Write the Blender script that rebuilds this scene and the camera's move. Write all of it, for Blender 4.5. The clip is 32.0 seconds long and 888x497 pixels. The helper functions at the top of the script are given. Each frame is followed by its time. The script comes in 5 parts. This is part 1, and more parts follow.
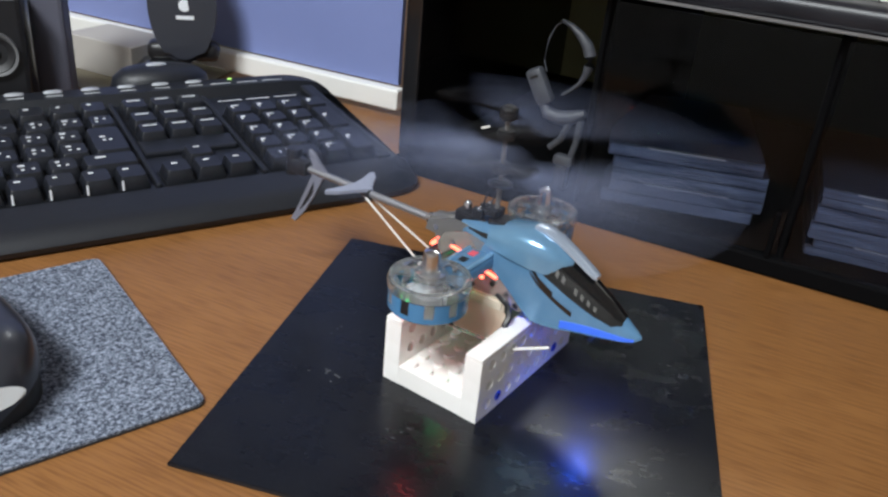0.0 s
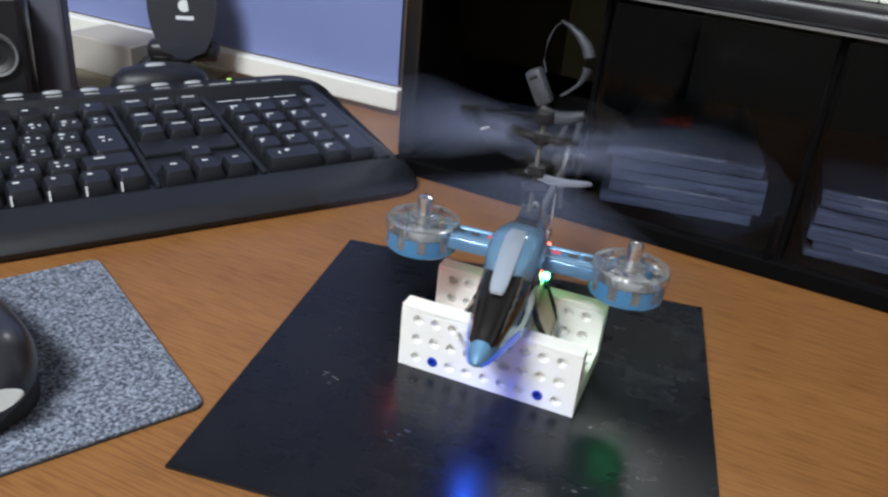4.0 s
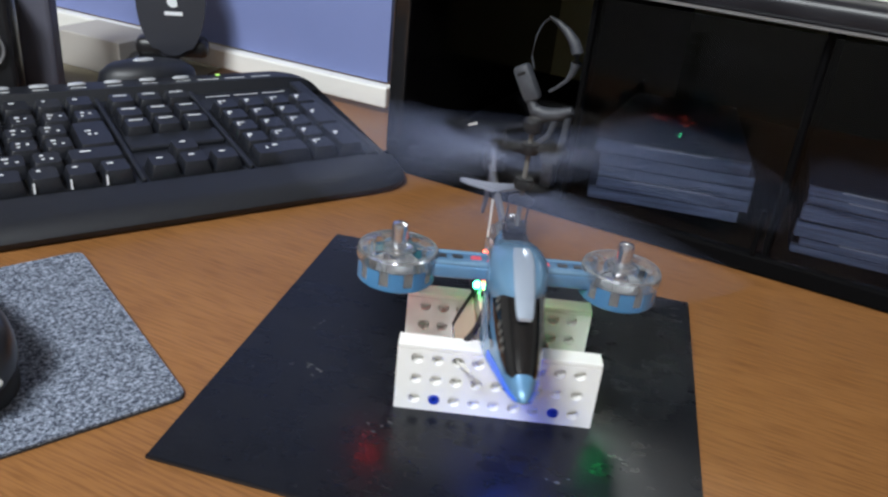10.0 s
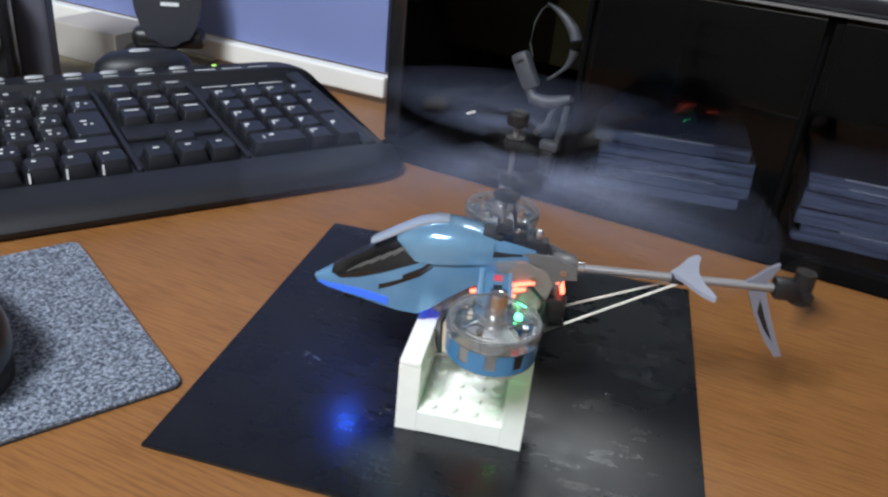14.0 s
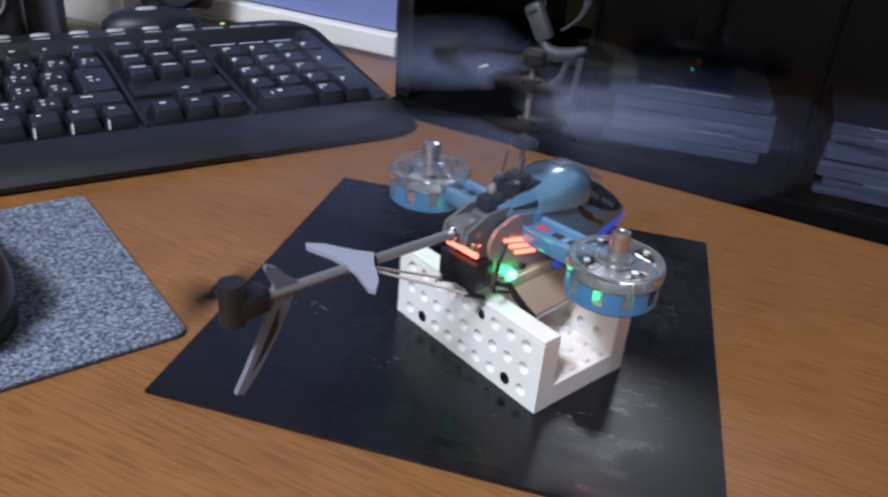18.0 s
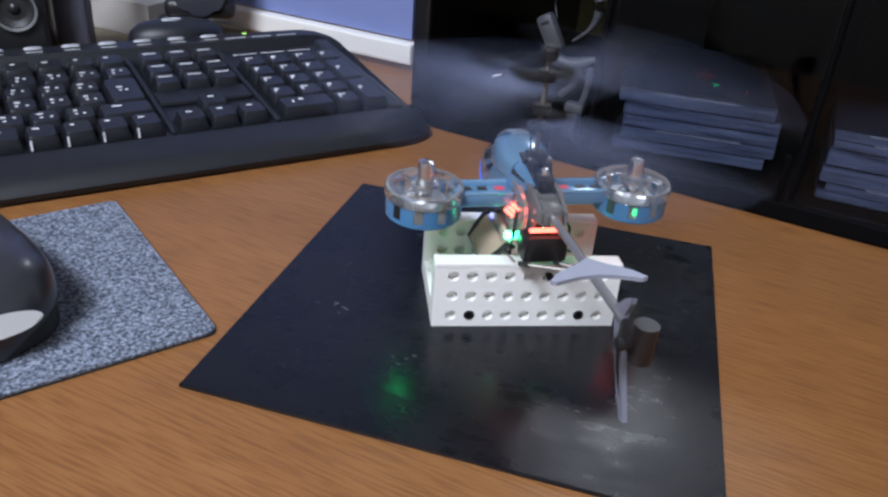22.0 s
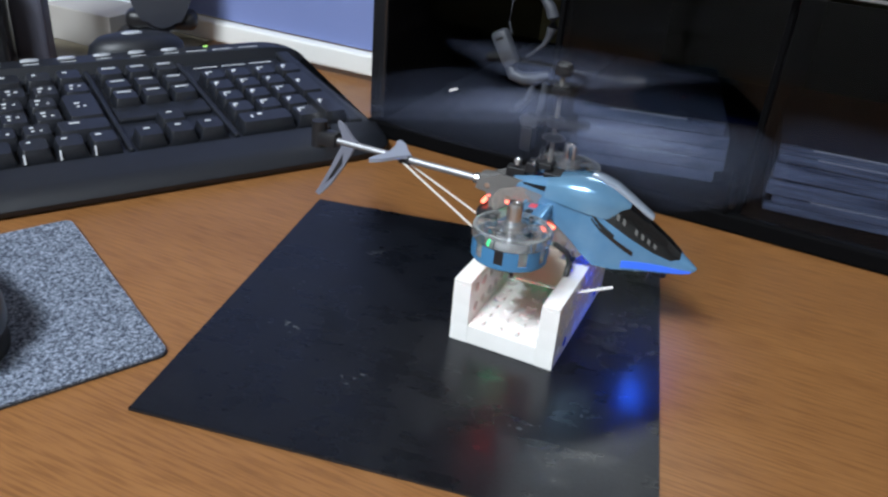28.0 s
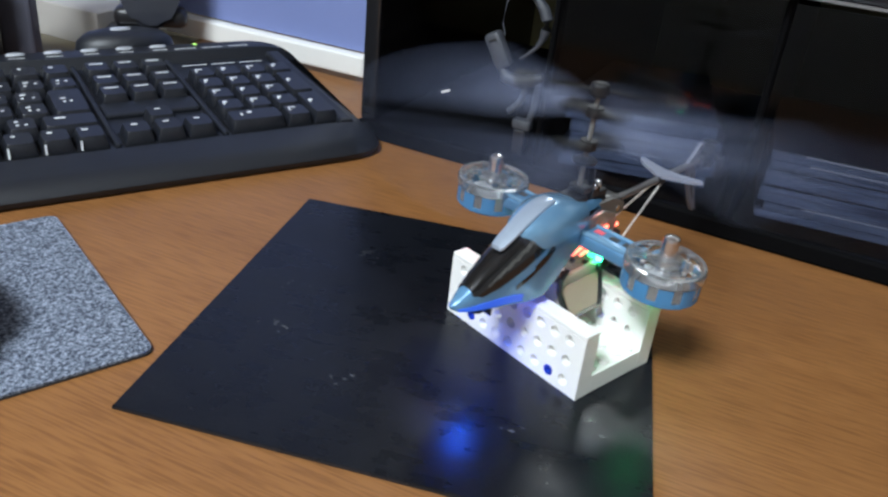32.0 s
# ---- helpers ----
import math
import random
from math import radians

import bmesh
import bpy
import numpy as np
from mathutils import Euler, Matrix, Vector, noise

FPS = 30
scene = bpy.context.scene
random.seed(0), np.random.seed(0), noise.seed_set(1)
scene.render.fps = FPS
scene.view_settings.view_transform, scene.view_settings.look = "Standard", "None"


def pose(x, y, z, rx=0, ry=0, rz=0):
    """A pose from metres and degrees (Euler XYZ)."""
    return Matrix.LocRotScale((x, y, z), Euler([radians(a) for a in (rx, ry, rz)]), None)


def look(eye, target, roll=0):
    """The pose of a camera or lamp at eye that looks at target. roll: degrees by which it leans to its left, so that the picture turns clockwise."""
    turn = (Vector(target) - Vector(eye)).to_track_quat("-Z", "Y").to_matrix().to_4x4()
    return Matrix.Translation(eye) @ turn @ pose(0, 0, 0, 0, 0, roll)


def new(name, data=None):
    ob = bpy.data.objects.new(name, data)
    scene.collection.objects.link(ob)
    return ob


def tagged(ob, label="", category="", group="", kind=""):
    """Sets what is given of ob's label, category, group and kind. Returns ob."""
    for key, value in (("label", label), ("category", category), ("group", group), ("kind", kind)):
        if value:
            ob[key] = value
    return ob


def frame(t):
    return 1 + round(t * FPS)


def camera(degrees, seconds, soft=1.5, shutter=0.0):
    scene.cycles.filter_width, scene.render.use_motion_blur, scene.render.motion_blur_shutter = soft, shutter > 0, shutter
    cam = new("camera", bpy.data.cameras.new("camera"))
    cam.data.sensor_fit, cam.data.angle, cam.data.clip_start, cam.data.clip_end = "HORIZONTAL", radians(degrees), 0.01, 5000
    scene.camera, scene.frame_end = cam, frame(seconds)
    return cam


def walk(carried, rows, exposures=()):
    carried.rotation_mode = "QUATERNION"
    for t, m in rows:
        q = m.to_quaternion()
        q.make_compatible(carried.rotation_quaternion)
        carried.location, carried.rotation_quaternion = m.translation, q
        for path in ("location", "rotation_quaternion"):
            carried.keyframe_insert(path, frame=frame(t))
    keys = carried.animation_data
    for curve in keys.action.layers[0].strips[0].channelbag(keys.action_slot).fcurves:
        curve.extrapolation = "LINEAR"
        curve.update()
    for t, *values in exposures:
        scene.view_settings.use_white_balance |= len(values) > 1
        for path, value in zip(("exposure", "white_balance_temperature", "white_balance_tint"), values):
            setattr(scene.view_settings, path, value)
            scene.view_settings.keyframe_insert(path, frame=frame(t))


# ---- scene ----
# ---- camera and its path ----
DEGREES = 57.49
PATH = [
    (0, (0.1339, -0.3951, 0.2121), (0.0637, -0.0459, 0.0301), 5.56),
    (0.5, (0.1343, -0.3948, 0.2131), (0.0628, -0.0459, 0.0310), 5.36),
    (1, (0.1349, -0.3948, 0.2139), (0.0643, -0.0459, 0.0315), 5.43),
    (1.5, (0.1362, -0.3944, 0.2124), (0.0663, -0.0452, 0.0303), 5.37),
    (2, (0.1358, -0.3945, 0.2126), (0.0652, -0.0458, 0.0298), 5.41),
    (2.5, (0.1365, -0.3924, 0.2117), (0.0658, -0.0441, 0.0282), 5.15),
    (3, (0.1358, -0.3929, 0.2116), (0.0667, -0.0439, 0.0288), 5.29),
    (3.5, (0.1339, -0.3940, 0.2129), (0.0610, -0.0454, 0.0308), 5.06),
    (4, (0.1348, -0.3941, 0.2134), (0.0642, -0.0453, 0.0308), 5.58),
    (4.5, (0.1439, -0.3940, 0.2129), (0.0792, -0.0438, 0.0308), 5.61),
    (6.5, (0.1397, -0.3955, 0.2085), (0.0744, -0.0439, 0.0293), 5.97),
    (7, (0.1383, -0.3954, 0.2089), (0.0725, -0.0434, 0.0307), 6.08),
    (7.5, (0.1404, -0.3941, 0.2101), (0.0729, -0.0426, 0.0313), 5.91),
    (8, (0.1396, -0.3942, 0.2102), (0.0723, -0.0429, 0.0312), 5.75),
    (8.5, (0.1394, -0.3943, 0.2085), (0.0733, -0.0429, 0.0292), 5.91),
    (9, (0.1371, -0.3950, 0.2080), (0.0703, -0.0441, 0.0281), 6.05),
    (9.5, (0.1392, -0.3950, 0.2096), (0.0715, -0.0449, 0.0284), 5.99),
    (10, (0.1390, -0.3945, 0.2089), (0.0714, -0.0441, 0.0281), 6.04),
    (10.5, (0.1382, -0.3942, 0.2086), (0.0703, -0.0440, 0.0276), 5.77),
    (11, (0.1379, -0.3940, 0.2067), (0.0712, -0.0432, 0.0265), 5.90),
    (11.5, (0.1365, -0.3941, 0.2057), (0.0694, -0.0431, 0.0258), 6.01),
    (12, (0.1377, -0.3940, 0.2072), (0.0701, -0.0432, 0.0272), 5.97),
    (12.5, (0.1389, -0.3933, 0.2073), (0.0715, -0.0428, 0.0267), 5.88),
    (13, (0.1384, -0.3939, 0.2074), (0.0707, -0.0432, 0.0273), 6.05),
    (13.5, (0.1390, -0.3939, 0.2056), (0.0728, -0.0436, 0.0242), 6.09),
    (15.5, (0.1469, -0.3904, 0.1989), (0.0723, -0.0449, 0.0115), 4.23),
    (16, (0.1503, -0.3932, 0.1913), (0.0804, -0.0488, 0.0003), 4.35),
    (16.5, (0.1514, -0.3913, 0.1874), (0.0829, -0.0485, -0.0070), 4.66),
    (17, (0.1482, -0.3922, 0.1875), (0.0791, -0.0495, -0.0069), 4.80),
    (17.5, (0.1466, -0.3931, 0.1880), (0.0766, -0.0496, -0.0046), 4.96),
    (18, (0.1437, -0.3902, 0.1894), (0.0706, -0.0478, -0.0040), 5.00),
    (18.5, (0.1356, -0.3928, 0.1924), (0.0574, -0.0494, 0.0028), 5.01),
    (19, (0.1499, -0.4079, 0.1979), (0.0653, -0.0646, 0.0107), 3.06),
    (19.5, (0.1467, -0.4128, 0.2003), (0.0628, -0.0693, 0.0135), 3.97),
    (20, (0.1465, -0.4098, 0.1985), (0.0638, -0.0670, 0.0096), 4.03),
    (20.5, (0.1470, -0.4080, 0.1988), (0.0647, -0.0652, 0.0098), 3.99),
    (21, (0.1451, -0.4087, 0.1993), (0.0659, -0.0652, 0.0103), 4.61),
    (21.5, (0.1452, -0.4078, 0.2002), (0.0652, -0.0645, 0.0112), 4.78),
    (22, (0.1459, -0.4055, 0.1987), (0.0665, -0.0643, 0.0056), 4.58),
    (22.5, (0.1481, -0.4043, 0.1951), (0.0744, -0.0613, 0.0030), 4.87),
    (23, (0.1468, -0.4056, 0.1983), (0.0708, -0.0630, 0.0062), 5.00),
    (23.5, (0.1480, -0.4038, 0.2023), (0.0693, -0.0607, 0.0123), 4.45),
    (24, (0.1556, -0.4029, 0.2081), (0.0780, -0.0585, 0.0199), 3.63),
    (24.5, (0.1550, -0.4036, 0.2074), (0.0820, -0.0578, 0.0201), 4.24),
    (25, (0.1532, -0.4040, 0.2045), (0.0823, -0.0581, 0.0166), 4.84),
    (25.5, (0.1546, -0.4032, 0.2044), (0.0831, -0.0582, 0.0151), 4.88),
    (27.5, (0.1545, -0.4026, 0.2052), (0.0848, -0.0587, 0.0132), 5.11),
    (28, (0.1589, -0.4039, 0.2118), (0.0893, -0.0608, 0.0182), 4.84),
    (28.5, (0.1586, -0.4024, 0.2088), (0.0887, -0.0582, 0.0173), 4.79),
    (29, (0.1566, -0.4034, 0.2066), (0.0876, -0.0580, 0.0170), 5.10),
    (29.5, (0.1588, -0.4048, 0.2093), (0.0932, -0.0601, 0.0173), 5.59),
    (30, (0.1598, -0.4020, 0.2086), (0.0918, -0.0578, 0.0166), 4.98),
    (30.5, (0.1595, -0.4046, 0.2099), (0.0953, -0.0592, 0.0187), 5.80),
    (31, (0.1603, -0.4044, 0.2111), (0.0964, -0.0591, 0.0194), 5.91),
    (31.5, (0.1592, -0.4030, 0.2084), (0.0932, -0.0576, 0.0179), 5.67),
    (32, (0.1556, -0.4022, 0.2065), (0.0925, -0.0558, 0.0168), 6.17),
]
cam = camera(DEGREES, 32.0, soft=2.4, shutter=1.0)
walk(cam, [(t, look(eye, target, roll)) for t, eye, target, roll in PATH], exposures=[(0.0, 0.0, 6640, 10), (9.0, 0.0, 6600, 10), (13.5, 0.0, 6550, 10), (16.0, -0.10, 6200, 13), (18.0, -0.20, 6080, 16), (20.0, -0.15, 6120, 17), (23.0, -0.05, 6080, 16), (25.0, 0.0, 6250, 10), (28.0, 0.03, 6180, 9), (32.0, 0.09, 6230, 8)])

# ---- light: one warm ceiling lamp, dim room ----
world = bpy.data.worlds.new("room_dark")
scene.world = world
world.use_nodes = True
world.node_tree.nodes["Background"].inputs[0].default_value = (0.55, 0.6, 0.75, 1)
world.node_tree.nodes["Background"].inputs[1].default_value = 0.13


def area_lamp(name, eye, target, size, power, colour):
    data = bpy.data.lights.new(name, "AREA")
    data.shape, data.size, data.energy, data.color = "DISK", size, power, colour
    ob = new(name, data)
    ob.matrix_world = look(eye, target)
    return ob


LAMP = (-0.36, -1.25, 1.68)
FAR_LAMP = (0.24, 1.95, 1.62)
area_lamp("ceiling_lamp_light", LAMP, (-0.04, -0.4, 0), 0.70, 82, (0.88, 0.95, 1.0))
area_lamp("far_lamp_light", FAR_LAMP, (0.22, 1.4, 0), 0.34, 5.6, (0.86, 0.95, 1.0))


# ---- materials ----
def mat(name, colour, rough=0.5, metal=0.0, spec=0.5, coat=0.0, transmission=0.0, emit=None, power=0.0):
    m = bpy.data.materials.new(name)
    m.use_nodes = True
    b = m.node_tree.nodes["Principled BSDF"]
    b.inputs["Base Color"].default_value = (*colour, 1)
    b.inputs["Roughness"].default_value = rough
    b.inputs["Metallic"].default_value = metal
    b.inputs["Specular IOR Level"].default_value = spec
    b.inputs["Coat Weight"].default_value = coat
    b.inputs["Transmission Weight"].default_value = transmission
    if emit:
        b.inputs["Emission Color"].default_value = (*emit, 1)
        b.inputs["Emission Strength"].default_value = power
    return m


def grain(m, scale, low, high, detail=6, rough=None, bump=0.0, bump_scale=None, stretch=(1, 1, 1), lo=0.35, hi=0.65, turn=0.0):
    """Noise between two colours, with matching roughness and fine relief, at metre scale."""
    nt = m.node_tree
    n, link = nt.nodes, nt.links
    b = n["Principled BSDF"]
    coord, mapping = n.new("ShaderNodeTexCoord"), n.new("ShaderNodeMapping")
    mapping.inputs["Scale"].default_value = stretch
    mapping.inputs["Rotation"].default_value = (0, 0, turn)
    link.new(coord.outputs["Object"], mapping.inputs["Vector"])
    tex = n.new("ShaderNodeTexNoise")
    tex.inputs["Scale"].default_value, tex.inputs["Detail"].default_value = scale, detail
    link.new(mapping.outputs[0], tex.inputs["Vector"])
    ramp = n.new("ShaderNodeValToRGB")
    ramp.color_ramp.elements[0].position, ramp.color_ramp.elements[1].position = lo, hi
    ramp.color_ramp.elements[0].color, ramp.color_ramp.elements[1].color = (*low, 1), (*high, 1)
    link.new(tex.outputs["Fac"], ramp.inputs["Fac"])
    link.new(ramp.outputs["Color"], b.inputs["Base Color"])
    if rough:
        mr = n.new("ShaderNodeMapRange")
        mr.inputs["To Min"].default_value, mr.inputs["To Max"].default_value = rough
        link.new(tex.outputs["Fac"], mr.inputs["Value"])
        link.new(mr.outputs[0], b.inputs["Roughness"])
    if bump:
        t2 = n.new("ShaderNodeTexNoise")
        t2.inputs["Scale"].default_value, t2.inputs["Detail"].default_value = bump_scale or scale, 4
        link.new(mapping.outputs[0], t2.inputs["Vector"])
        bp = n.new("ShaderNodeBump")
        bp.inputs["Strength"].default_value, bp.inputs["Distance"].default_value = bump, 0.0005
        link.new(t2.outputs["Fac"], bp.inputs["Height"])
        link.new(bp.outputs[0], b.inputs["Normal"])
    return m


WOOD = mat("desk_wood", (0.36, 0.17, 0.06), 0.42)


def wood_nodes(m):
    nt = m.node_tree
    n, link = nt.nodes, nt.links
    b = n["Principled BSDF"]
    coord, mp = n.new("ShaderNodeTexCoord"), n.new("ShaderNodeMapping")
    mp.inputs["Rotation"].default_value = (0, 0, radians(11))
    mp.inputs["Scale"].default_value = (1, 1, 1)
    link.new(coord.outputs["Object"], mp.inputs["Vector"])
    big = n.new("ShaderNodeMapping")
    big.inputs["Scale"].default_value = (2.2, 16, 1)
    link.new(mp.outputs[0], big.inputs["Vector"])
    fine = n.new("ShaderNodeMapping")
    fine.inputs["Scale"].default_value = (46, 820, 1)
    link.new(mp.outputs[0], fine.inputs["Vector"])
    t1, t2 = n.new("ShaderNodeTexNoise"), n.new("ShaderNodeTexNoise")
    t1.inputs["Scale"].default_value, t1.inputs["Detail"].default_value, t1.inputs["Distortion"].default_value = 1.6, 5, 0.8
    t2.inputs["Scale"].default_value, t2.inputs["Detail"].default_value = 1.0, 5
    link.new(big.outputs[0], t1.inputs["Vector"])
    link.new(fine.outputs[0], t2.inputs["Vector"])
    r1, r2 = n.new("ShaderNodeValToRGB"), n.new("ShaderNodeValToRGB")
    r1.color_ramp.elements[0].position, r1.color_ramp.elements[1].position = 0.3, 0.72
    r1.color_ramp.elements[0].color, r1.color_ramp.elements[1].color = (0.232, 0.100, 0.0310, 1), (0.282, 0.126, 0.0405, 1)
    r2.color_ramp.elements[0].position, r2.color_ramp.elements[1].position = 0.36, 0.56
    r2.color_ramp.elements[0].color, r2.color_ramp.elements[1].color = (0.66, 0.61, 0.56, 1), (1.04, 1.04, 1.04, 1)
    link.new(t1.outputs["Fac"], r1.inputs["Fac"])
    link.new(t2.outputs["Fac"], r2.inputs["Fac"])
    mix = n.new("ShaderNodeMixRGB")
    mix.blend_type = "MULTIPLY"
    mix.inputs[0].default_value = 0.85
    link.new(r1.outputs[0], mix.inputs[1])
    link.new(r2.outputs[0], mix.inputs[2])
    link.new(mix.outputs[0], b.inputs["Base Color"])
    bp = n.new("ShaderNodeBump")
    bp.inputs["Strength"].default_value, bp.inputs["Distance"].default_value = 0.25, 0.0003
    link.new(t2.outputs["Fac"], bp.inputs["Height"])
    link.new(bp.outputs[0], b.inputs["Normal"])


wood_nodes(WOOD)
MAT_BLACK = mat("black_sheet", (0.008, 0.009, 0.012), 0.36, spec=0.37)


def sheet_nodes(m):
    """Satin black plastic: fine grain, greasy smudges that change the gloss, faint dust."""
    nt = m.node_tree
    n, link = nt.nodes, nt.links
    b = n["Principled BSDF"]
    coord = n.new("ShaderNodeTexCoord")

    def field(scale, detail, lo, hi, stretch=(1, 1, 1), turn=0.0):
        mp, tex, rng = n.new("ShaderNodeMapping"), n.new("ShaderNodeTexNoise"), n.new("ShaderNodeMapRange")
        mp.inputs["Scale"].default_value, mp.inputs["Rotation"].default_value = stretch, (0, 0, turn)
        tex.inputs["Scale"].default_value, tex.inputs["Detail"].default_value, tex.inputs["Roughness"].default_value = scale, detail, 0.65
        rng.inputs["From Min"].default_value, rng.inputs["From Max"].default_value = lo, hi
        link.new(coord.outputs["Object"], mp.inputs["Vector"])
        link.new(mp.outputs[0], tex.inputs["Vector"])
        link.new(tex.outputs["Fac"], rng.inputs["Value"])
        return rng

    smudge, streak, fine = field(30, 9, 0.34, 0.70), field(150, 8, 0.36, 0.72, (0.35, 1.6, 1), 0.4), field(900, 4, 0.3, 0.7)
    mix = n.new("ShaderNodeMath")
    mix.operation = "MULTIPLY_ADD"
    mix.inputs[1].default_value = 0.5
    link.new(streak.outputs[0], mix.inputs[0])
    link.new(smudge.outputs[0], mix.inputs[2])
    rough = n.new("ShaderNodeMapRange")
    rough.inputs["From Max"].default_value = 1.5
    rough.inputs["To Min"].default_value, rough.inputs["To Max"].default_value = 0.20, 0.43
    link.new(mix.outputs[0], rough.inputs["Value"])
    link.new(rough.outputs[0], b.inputs["Roughness"])
    ramp = n.new("ShaderNodeValToRGB")
    ramp.color_ramp.elements[0].color, ramp.color_ramp.elements[1].color = (0.0032, 0.0040, 0.0062, 1), (0.0095, 0.0106, 0.0145, 1)
    dirt = n.new("ShaderNodeMath")
    dirt.operation = "MULTIPLY"
    link.new(mix.outputs[0], dirt.inputs[0])
    link.new(fine.outputs[0], dirt.inputs[1])
    link.new(dirt.outputs[0], ramp.inputs["Fac"])
    link.new(ramp.outputs[0], b.inputs["Base Color"])
    bump = n.new("ShaderNodeBump")
    bump.inputs["Strength"].default_value, bump.inputs["Distance"].default_value = 0.17, 0.0003
    link.new(mix.outputs[0], bump.inputs["Height"])
    link.new(bump.outputs[0], b.inputs["Normal"])


sheet_nodes(MAT_BLACK)
SPECKLE = mat("speckled_cloth", (0.35, 0.38, 0.45), 0.9, spec=0.2)


def speckle_nodes(m):
    nt = m.node_tree
    n, link = nt.nodes, nt.links
    b = n["Principled BSDF"]
    coord = n.new("ShaderNodeTexCoord")
    tex = n.new("ShaderNodeTexNoise")
    tex.inputs["Scale"].default_value, tex.inputs["Detail"].default_value, tex.inputs["Roughness"].default_value = 620, 3, 0.8
    link.new(coord.outputs["Object"], tex.inputs["Vector"])
    ramp = n.new("ShaderNodeValToRGB")
    e = ramp.color_ramp.elements
    e[0].position, e[0].color = 0.37, (0.026, 0.034, 0.056, 1)
    e[1].position, e[1].color = 0.64, (0.31, 0.35, 0.44, 1)
    mid = e.new(0.49)
    mid.color = (0.117, 0.135, 0.175, 1)
    link.new(tex.outputs["Fac"], ramp.inputs["Fac"])
    link.new(ramp.outputs[0], b.inputs["Base Color"])
    bp = n.new("ShaderNodeBump")
    bp.inputs["Strength"].default_value, bp.inputs["Distance"].default_value = 0.4, 0.0004
    link.new(tex.outputs["Fac"], bp.inputs["Height"])
    link.new(bp.outputs[0], b.inputs["Normal"])


speckle_nodes(SPECKLE)
PAD_EDGE = mat("pad_rubber", (0.02, 0.02, 0.022), 0.8)
KB_BODY = grain(mat("keyboard_shell", (0.022, 0.024, 0.03), 0.45), 1400, (0.0080, 0.0094, 0.0138), (0.0115, 0.0132, 0.0185), rough=(0.4, 0.52), bump=0.15)
KEY = grain(mat("key_plastic", (0.014, 0.015, 0.018), 0.4), 900, (0.009, 0.010, 0.014), (0.015, 0.0165, 0.022), rough=(0.28, 0.42), bump=0.1)
KEY_GAP_SHADE = mat("key_gap_shade_black", (0.004, 0.0045, 0.006), 0.6, spec=0.3)
MEDIA = mat("media_button_white", (0.58, 0.60, 0.64), 0.22, coat=0.4)
BUTTON = mat("media_button", (0.03, 0.032, 0.038), 0.12, coat=0.5)
MOUSE_TOP = mat("mouse_shell", (0.03, 0.032, 0.042), 0.3, coat=0.2)
MOUSE_SIDE = mat("mouse_rubber", (0.008, 0.008, 0.009), 0.5)
SILVER = mat("silver_plastic", (0.62, 0.64, 0.66), 0.3, metal=0.3)
WHITE = grain(mat("white_brick", (0.80, 0.78, 0.73), 0.32), 60, (0.88, 0.87, 0.84), (0.92, 0.91, 0.885), rough=(0.26, 0.42))
BLUE_PIN = mat("blue_pin", (0.015, 0.05, 0.45), 0.4)
BLACK_PIN = mat("black_pin", (0.01, 0.01, 0.011), 0.4)
BLUE = grain(mat("blue_canopy", (0.10, 0.26, 0.44), 0.25, metal=0.25, coat=0.5), 90, (0.100, 0.245, 0.43), (0.140, 0.300, 0.49), rough=(0.18, 0.30))
BLACK_GLOSS = mat("gloss_black", (0.006, 0.006, 0.007), 0.12, coat=0.6)
GREY_PRINT = mat("grey_print", (0.13, 0.13, 0.125), 0.35)
PALE = mat("pale_scoop", (0.46, 0.54, 0.66), 0.24, metal=0.4, coat=0.4)
PALE_BLUE = grain(mat("pale_blue", (0.22, 0.41, 0.60), 0.2, metal=0.35, coat=0.5), 80, (0.18, 0.36, 0.55), (0.24, 0.43, 0.62), rough=(0.16, 0.26))
HOOD_BLUE = grain(mat("hood_blue", (0.15, 0.33, 0.52), 0.2, metal=0.3, coat=1.0), 80, (0.14, 0.30, 0.48), (0.18, 0.36, 0.54), rough=(0.16, 0.26))
POD_BLUE = mat("pod_blue", (0.08, 0.26, 0.50), 0.25, transmission=0.25)
HAZE = mat("hazy_clear_plastic", (0.90, 0.93, 0.95), 0.16, transmission=0.9)
HAZE.node_tree.nodes["Principled BSDF"].inputs["IOR"].default_value = 1.3
RAIL_GREY = mat("smoky_grey_plastic", (0.15, 0.145, 0.14), 0.3)
CHROME = mat("metal", (0.72, 0.72, 0.74), 0.22, metal=1.0)
FIN = mat("fin_plastic", (0.29, 0.31, 0.39), 0.45)
FIN_DARK = mat("fin_dark_plastic", (0.17, 0.175, 0.22), 0.45)
BLACK = mat("black_plastic", (0.012, 0.012, 0.014), 0.4)
CLEAR = mat("clear_plastic", (0.94, 0.96, 0.97), 0.10, transmission=0.95)
CLEAR.node_tree.nodes["Principled BSDF"].inputs["IOR"].default_value = 1.36
BLADE = mat("blade_plastic", (0.22, 0.26, 0.42), 0.4)
BLADE.node_tree.nodes["Principled BSDF"].inputs["Alpha"].default_value = 0.38
ROD = mat("white_rod", (0.78, 0.76, 0.72), 0.4)
LED_RED = mat("led_red", (0.5, 0.02, 0.01), 0.3, emit=(1.0, 0.15, 0.09), power=5)
LED_DIM = mat("led_and_slot_glow_pink", (0.5, 0.05, 0.08), 0.3, emit=(1.0, 0.12, 0.16), power=0.25)
UNDER_RED = mat("under_lamp_red", (0.5, 0.02, 0.01), 0.3, emit=(1.0, 0.03, 0.03), power=34)
